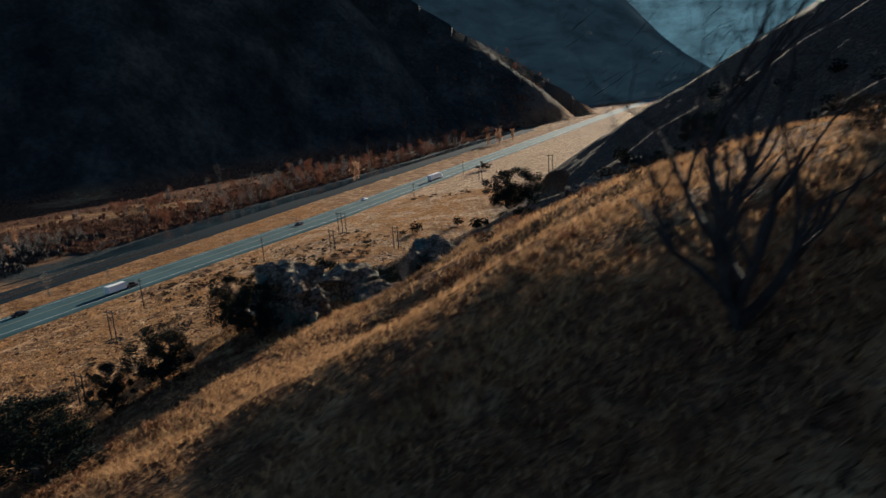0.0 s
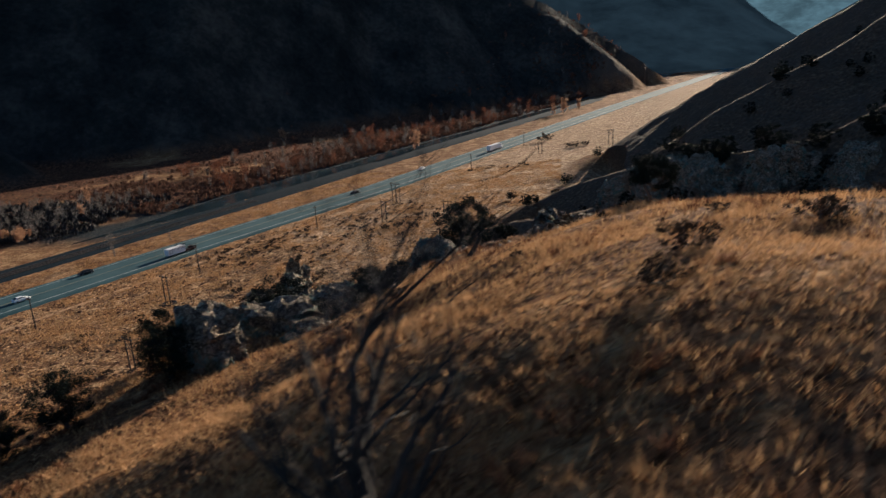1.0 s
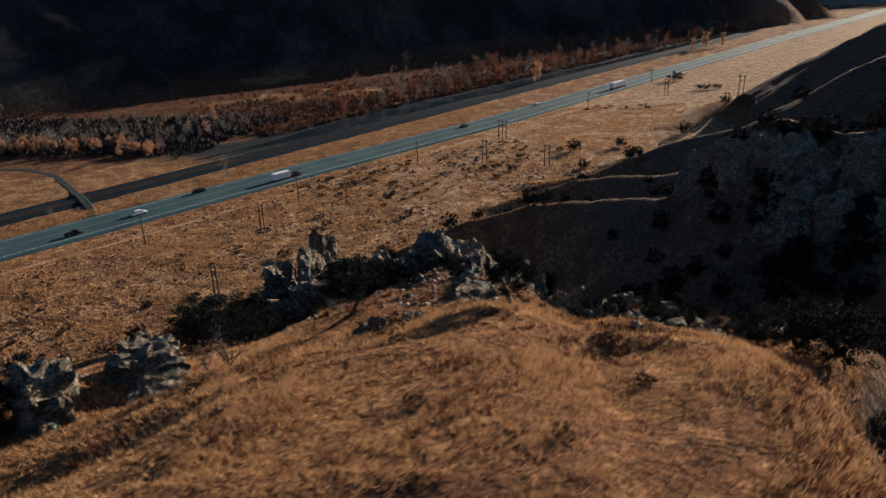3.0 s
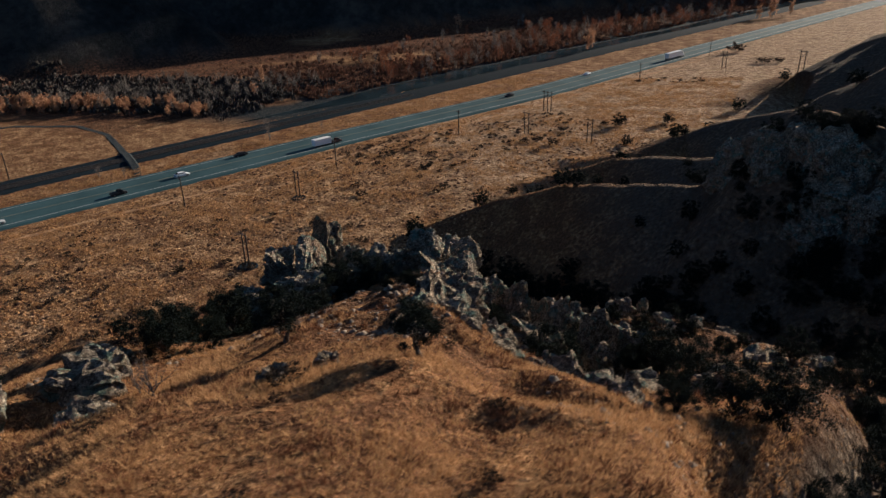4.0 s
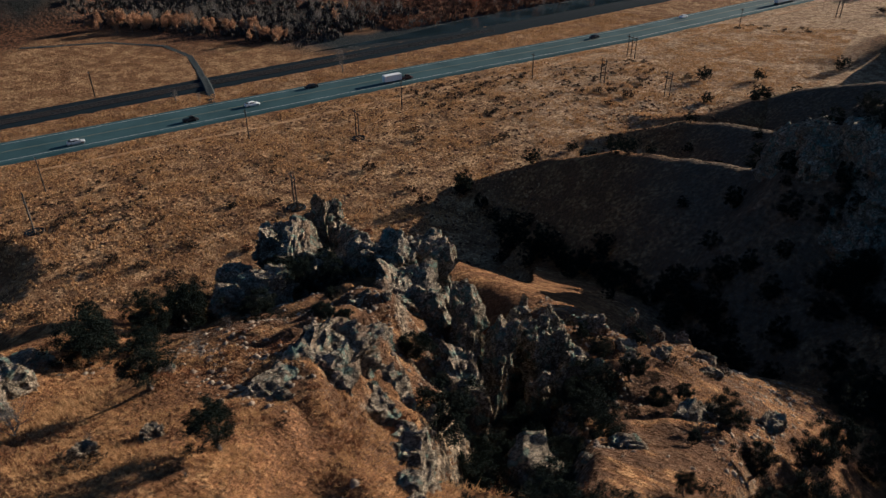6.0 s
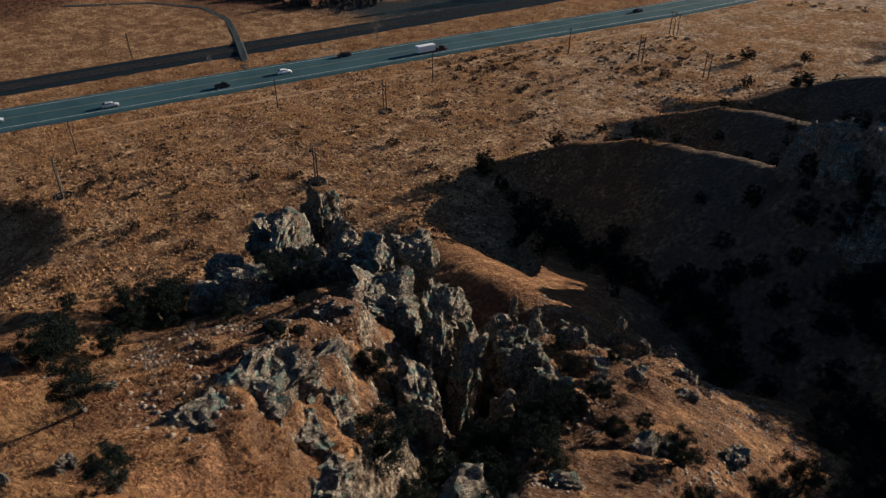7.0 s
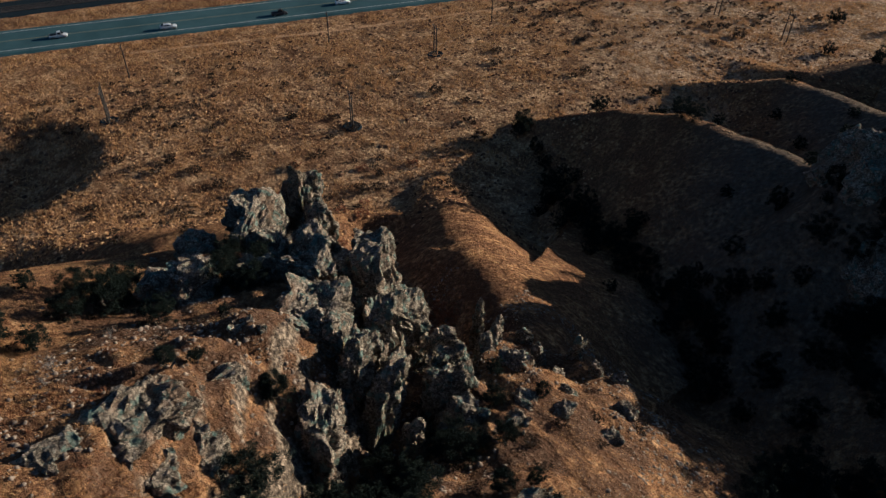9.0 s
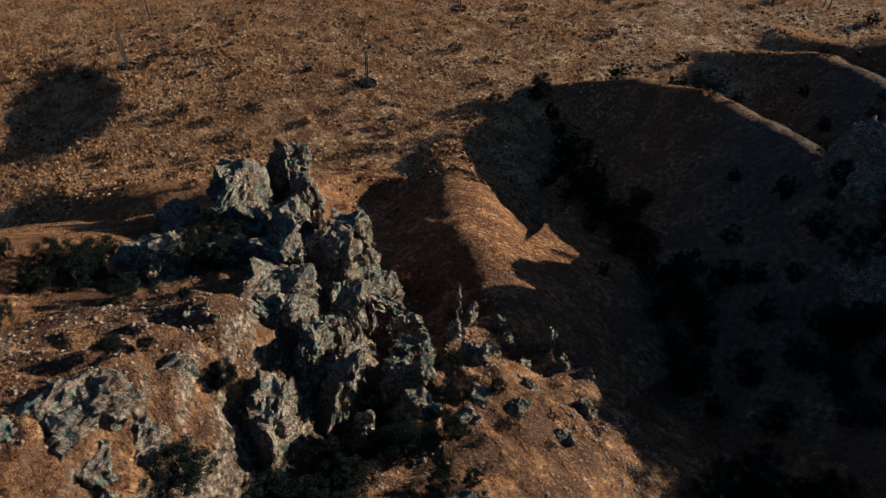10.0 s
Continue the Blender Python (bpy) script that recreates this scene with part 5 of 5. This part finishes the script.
# ---- vehicles ----
def lofted(sections):
    """A closed body from cross sections (y, half width, low, high, shoulder width, shoulder height)."""
    bm = bmesh.new()
    rows = []
    for y, half, low, high, top, waist in sections:
        rows.append([bm.verts.new(v) for v in ((-half * 0.93, y, low), (-half, y, low + 0.18), (-half, y, waist), (-top, y, high), (top, y, high), (half, y, waist), (half, y, low + 0.18), (half * 0.93, y, low))])
    for a, b in zip(rows, rows[1:]):
        for j in range(8):
            bm.faces.new((a[j], a[(j + 1) % 8], b[(j + 1) % 8], b[j]))
    bm.faces.new(rows[0])
    bm.faces.new(rows[-1])
    bmesh.ops.recalc_face_normals(bm, faces=bm.faces)
    return bm


def wheel(parent, x, y, radius=0.34, wide=0.24):
    bm = bmesh.new()
    turn = Matrix.Translation((x, y, radius)) @ Matrix.Rotation(radians(90), 4, "Y")
    bmesh.ops.create_cone(bm, segments=20, radius1=radius, radius2=radius, depth=wide, cap_ends=True, matrix=turn)
    bmesh.ops.bevel(bm, geom=[e for e in bm.edges if e.calc_length() < 0.2], offset=0.03, segments=1, affect="EDGES")
    tyre = part("wheel", bm, TYRE, parent, "black rubber tyre")
    bm = bmesh.new()
    bmesh.ops.create_cone(bm, segments=16, radius1=radius * 0.62, radius2=radius * 0.55, depth=wide + 0.03, cap_ends=True, matrix=turn)
    part("rim", bm, RIM, tyre)


def glass(parent, corners):
    bm = bmesh.new()
    bm.faces.new([bm.verts.new(c) for c in corners])
    part("window", bm, GLASS, parent)


def car(name, label, paint, pickup=False):
    """A car or pickup that faces +y."""
    ob = thing(name, label, "car", "cars on the road")
    nose = [(-2.45, 0.84, 0.34, 0.86, 0.74, 0.7), (-2.3, 0.9, 0.26, 0.98, 0.78, 0.8), (-1.0, 0.93, 0.24, 1.0, 0.84, 0.86), (1.1, 0.93, 0.24, 1.0, 0.84, 0.86), (2.1, 0.9, 0.26, 0.86, 0.76, 0.76), (2.4, 0.8, 0.34, 0.7, 0.68, 0.62)]
    part("body", lofted(nose), paint, ob)
    if pickup:
        cab = [(-0.35, 0.8, 0.98, 1.05, 0.78, 1.0), (-0.2, 0.78, 0.98, 1.72, 0.62, 1.2), (0.7, 0.78, 0.98, 1.74, 0.62, 1.2), (1.45, 0.8, 0.98, 1.05, 0.74, 1.0)]
        a, b, c, d = -0.35, -0.2, 0.7, 1.45
        bm = bmesh.new()
        box(bm, 0, -1.35, 1.015, 1.5, 1.8, 0.03)
        part("load_bed", bm, BLACK, ob)
    else:
        cab = [(-2.0, 0.8, 0.95, 1.04, 0.76, 1.0), (-1.3, 0.78, 0.95, 1.46, 0.6, 1.15), (0.3, 0.78, 0.95, 1.5, 0.6, 1.15), (1.25, 0.8, 0.95, 1.04, 0.74, 1.0)]
        a, b, c, d = -2.0, -1.3, 0.3, 1.25
    high = cab[1][3]
    part("cabin", lofted(cab), paint, ob)
    glass(ob, ((-0.7, d + 0.02, 1.06), (0.7, d + 0.02, 1.06), (0.58, c + 0.06, high - 0.03), (-0.58, c + 0.06, high - 0.03)))
    glass(ob, ((0.7, a - 0.02, 1.06), (-0.7, a - 0.02, 1.06), (-0.58, b - 0.05, high - 0.03), (0.58, b - 0.05, high - 0.03)))
    for s in (-1, 1):
        glass(ob, ((s * 0.81, a + 0.35, 1.08), (s * 0.81, d - 0.4, 1.08), (s * 0.665, c - 0.05, high - 0.07), (s * 0.665, b + 0.08, high - 0.07)))
        for y in (-1.5, 1.5):
            wheel(ob, s * 0.82, y)
        for y, z, mat, nm in ((2.36, 0.6, LAMPGLASS, "headlight"), (-2.42, 0.72, REDGLASS, "tail_light")):
            bm = bmesh.new()
            box(bm, s * 0.62, y, z, 0.3, 0.1, 0.14)
            part(nm, bm, mat, ob)
        bm = bmesh.new()
        box(bm, s * 1.0, 0.95, 1.06, 0.2, 0.1, 0.14)
        part("side_mirror", bm, paint, ob)
    return ob


def on_road(ob, y, lane):
    """Sets a vehicle on the road at a distance up the valley, in a lane."""
    pts = line_points(ROAD, 3)
    p, r = min(pts, key=lambda q: abs(q[0].y - y))
    back = lane < 0
    turn = math.degrees(math.atan2(-r.y, -r.x)) + (180 if not back else 0)
    at = p + r * lane
    ob.matrix_basis = pose(at.x, at.y, ROAD_Z + 0.12 * (1 - abs(lane) / 8.6) + 0.01, 0, 0, turn)


def box_truck(name, label, length, paint):
    ob = thing(name, label, "truck", "trucks on the road")
    bm = bmesh.new()
    box(bm, 0, -length / 2 + 0.6, 2.5, 2.5, length, 2.75)
    bmesh.ops.bevel(bm, geom=bm.edges[:], offset=0.06, segments=2, affect="EDGES")
    part("trailer_box", bm, WHITE, ob, "white box trailer")
    bm = bmesh.new()
    box(bm, 0, -length / 2 + 1.6, 0.95, 1.1, length + 2.6, 0.3)
    part("chassis", bm, BLACK, ob)
    part("cab", lofted([(1.0, 1.15, 0.6, 3.5, 1.0, 2.2), (2.4, 1.2, 0.5, 3.4, 1.0, 2.0), (2.6, 1.2, 0.5, 2.6, 1.05, 1.9), (4.2, 1.1, 0.5, 1.7, 0.95, 1.4), (4.5, 1.0, 0.5, 1.5, 0.85, 1.3)]), paint, ob)
    glass(ob, ((-0.95, 2.66, 1.98), (0.95, 2.66, 1.98), (0.95, 2.48, 3.0), (-0.95, 2.48, 3.0)))
    for s in (-1, 1):
        glass(ob, ((s * 1.16, 1.5, 2.05), (s * 1.16, 2.3, 2.05), (s * 1.09, 2.3, 2.9), (s * 1.09, 1.5, 2.9)))
        for y in (3.6, 0.4, -0.7, 1.6 - length, 2.7 - length):
            wheel(ob, s * 1.02, y, 0.5, 0.3)
        bm = bmesh.new()
        box(bm, s * 0.75, 4.5, 1.0, 0.35, 0.1, 0.25)
        part("headlight", bm, LAMPGLASS, ob)
    return ob


def trailer(length):
    ob = thing("box_trailer", "white enclosed box trailer behind a pickup", "trailer", "trucks on the road")
    bm = bmesh.new()
    box(bm, 0, 0, 1.7, 2.3, length, 2.2)
    bmesh.ops.bevel(bm, geom=bm.edges[:], offset=0.08, segments=2, affect="EDGES")
    part("body", bm, WHITE, ob)
    bm = bmesh.new()
    box(bm, 0, length / 2 + 0.55, 0.55, 0.12, 1.2, 0.12)
    part("drawbar", bm, BLACK, ob)
    for s in (-1, 1):
        for y in (-0.9, 0.0):
            wheel(ob, s * 1.1, y - 0.4, 0.38, 0.22)
    return ob


on_road(box_truck("semi_truck", "white semi truck with a box trailer", 14, WHITE), 402, 5.0)
on_road(trailer(7.0), 175.0, 5.0)
on_road(car("pickup_truck", "dark red pickup towing a white trailer", MAROON, True), 181.8, 5.0)
on_road(car("car", "white car on the highway", WHITE), 128.0, 1.8)
on_road(car("car", "black car on the highway", BLACK), 152.0, -5.0)
on_road(car("pickup_truck", "black pickup on the highway", BLACK, True), 110.0, 4.8)
on_road(car("car", "silver car on the highway", SILVER), 80.0, 5.0)
on_road(car("pickup_truck", "silver pickup on the highway", SILVER, True), 52.0, 1.8)
on_road(car("car", "dark car on the highway", BLACK), 272.0, -1.8)
on_road(car("car", "white car on the highway", WHITE), 330.0, -5.0)


# ---- far hills ----
def far_hills(name, crest, drop, material, label):
    """A long far ridge whose material carries the painted haze."""
    bm = bmesh.new()
    rows = []
    for p, r in line_points(crest, 60):
        (_, h, _) = along(crest, p.x, p.y)
        top = float(h) * (1 + 0.10 * float(wave(p.x, p.y, 320, 83)) + 0.05 * float(wave(p.x, p.y, 110, 85)))
        rows.append([bm.verts.new(p + r * (k * drop * 1.6 + 25 * float(wave(p.x + 300 * k, p.y, 150, 87))) + Vector((0, 0, -20 + (top + 20) * (1 - k) ** 1.25))) for k in (0, 0.08, 0.18, 0.3, 0.45, 0.62, 0.8, 1.0)])
    for a, b in zip(rows, rows[1:]):
        for j in range(7):
            bm.faces.new((a[j], a[j + 1], b[j + 1], b[j]))
    ob = to_object(name, bm, material, label, "hills")
    ob.data.shade_smooth()


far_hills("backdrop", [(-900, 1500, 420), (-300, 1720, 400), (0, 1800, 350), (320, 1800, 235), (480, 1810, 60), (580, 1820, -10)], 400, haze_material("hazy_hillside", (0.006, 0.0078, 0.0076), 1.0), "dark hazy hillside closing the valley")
# far range added to cover the bright sky; its glow paints haze
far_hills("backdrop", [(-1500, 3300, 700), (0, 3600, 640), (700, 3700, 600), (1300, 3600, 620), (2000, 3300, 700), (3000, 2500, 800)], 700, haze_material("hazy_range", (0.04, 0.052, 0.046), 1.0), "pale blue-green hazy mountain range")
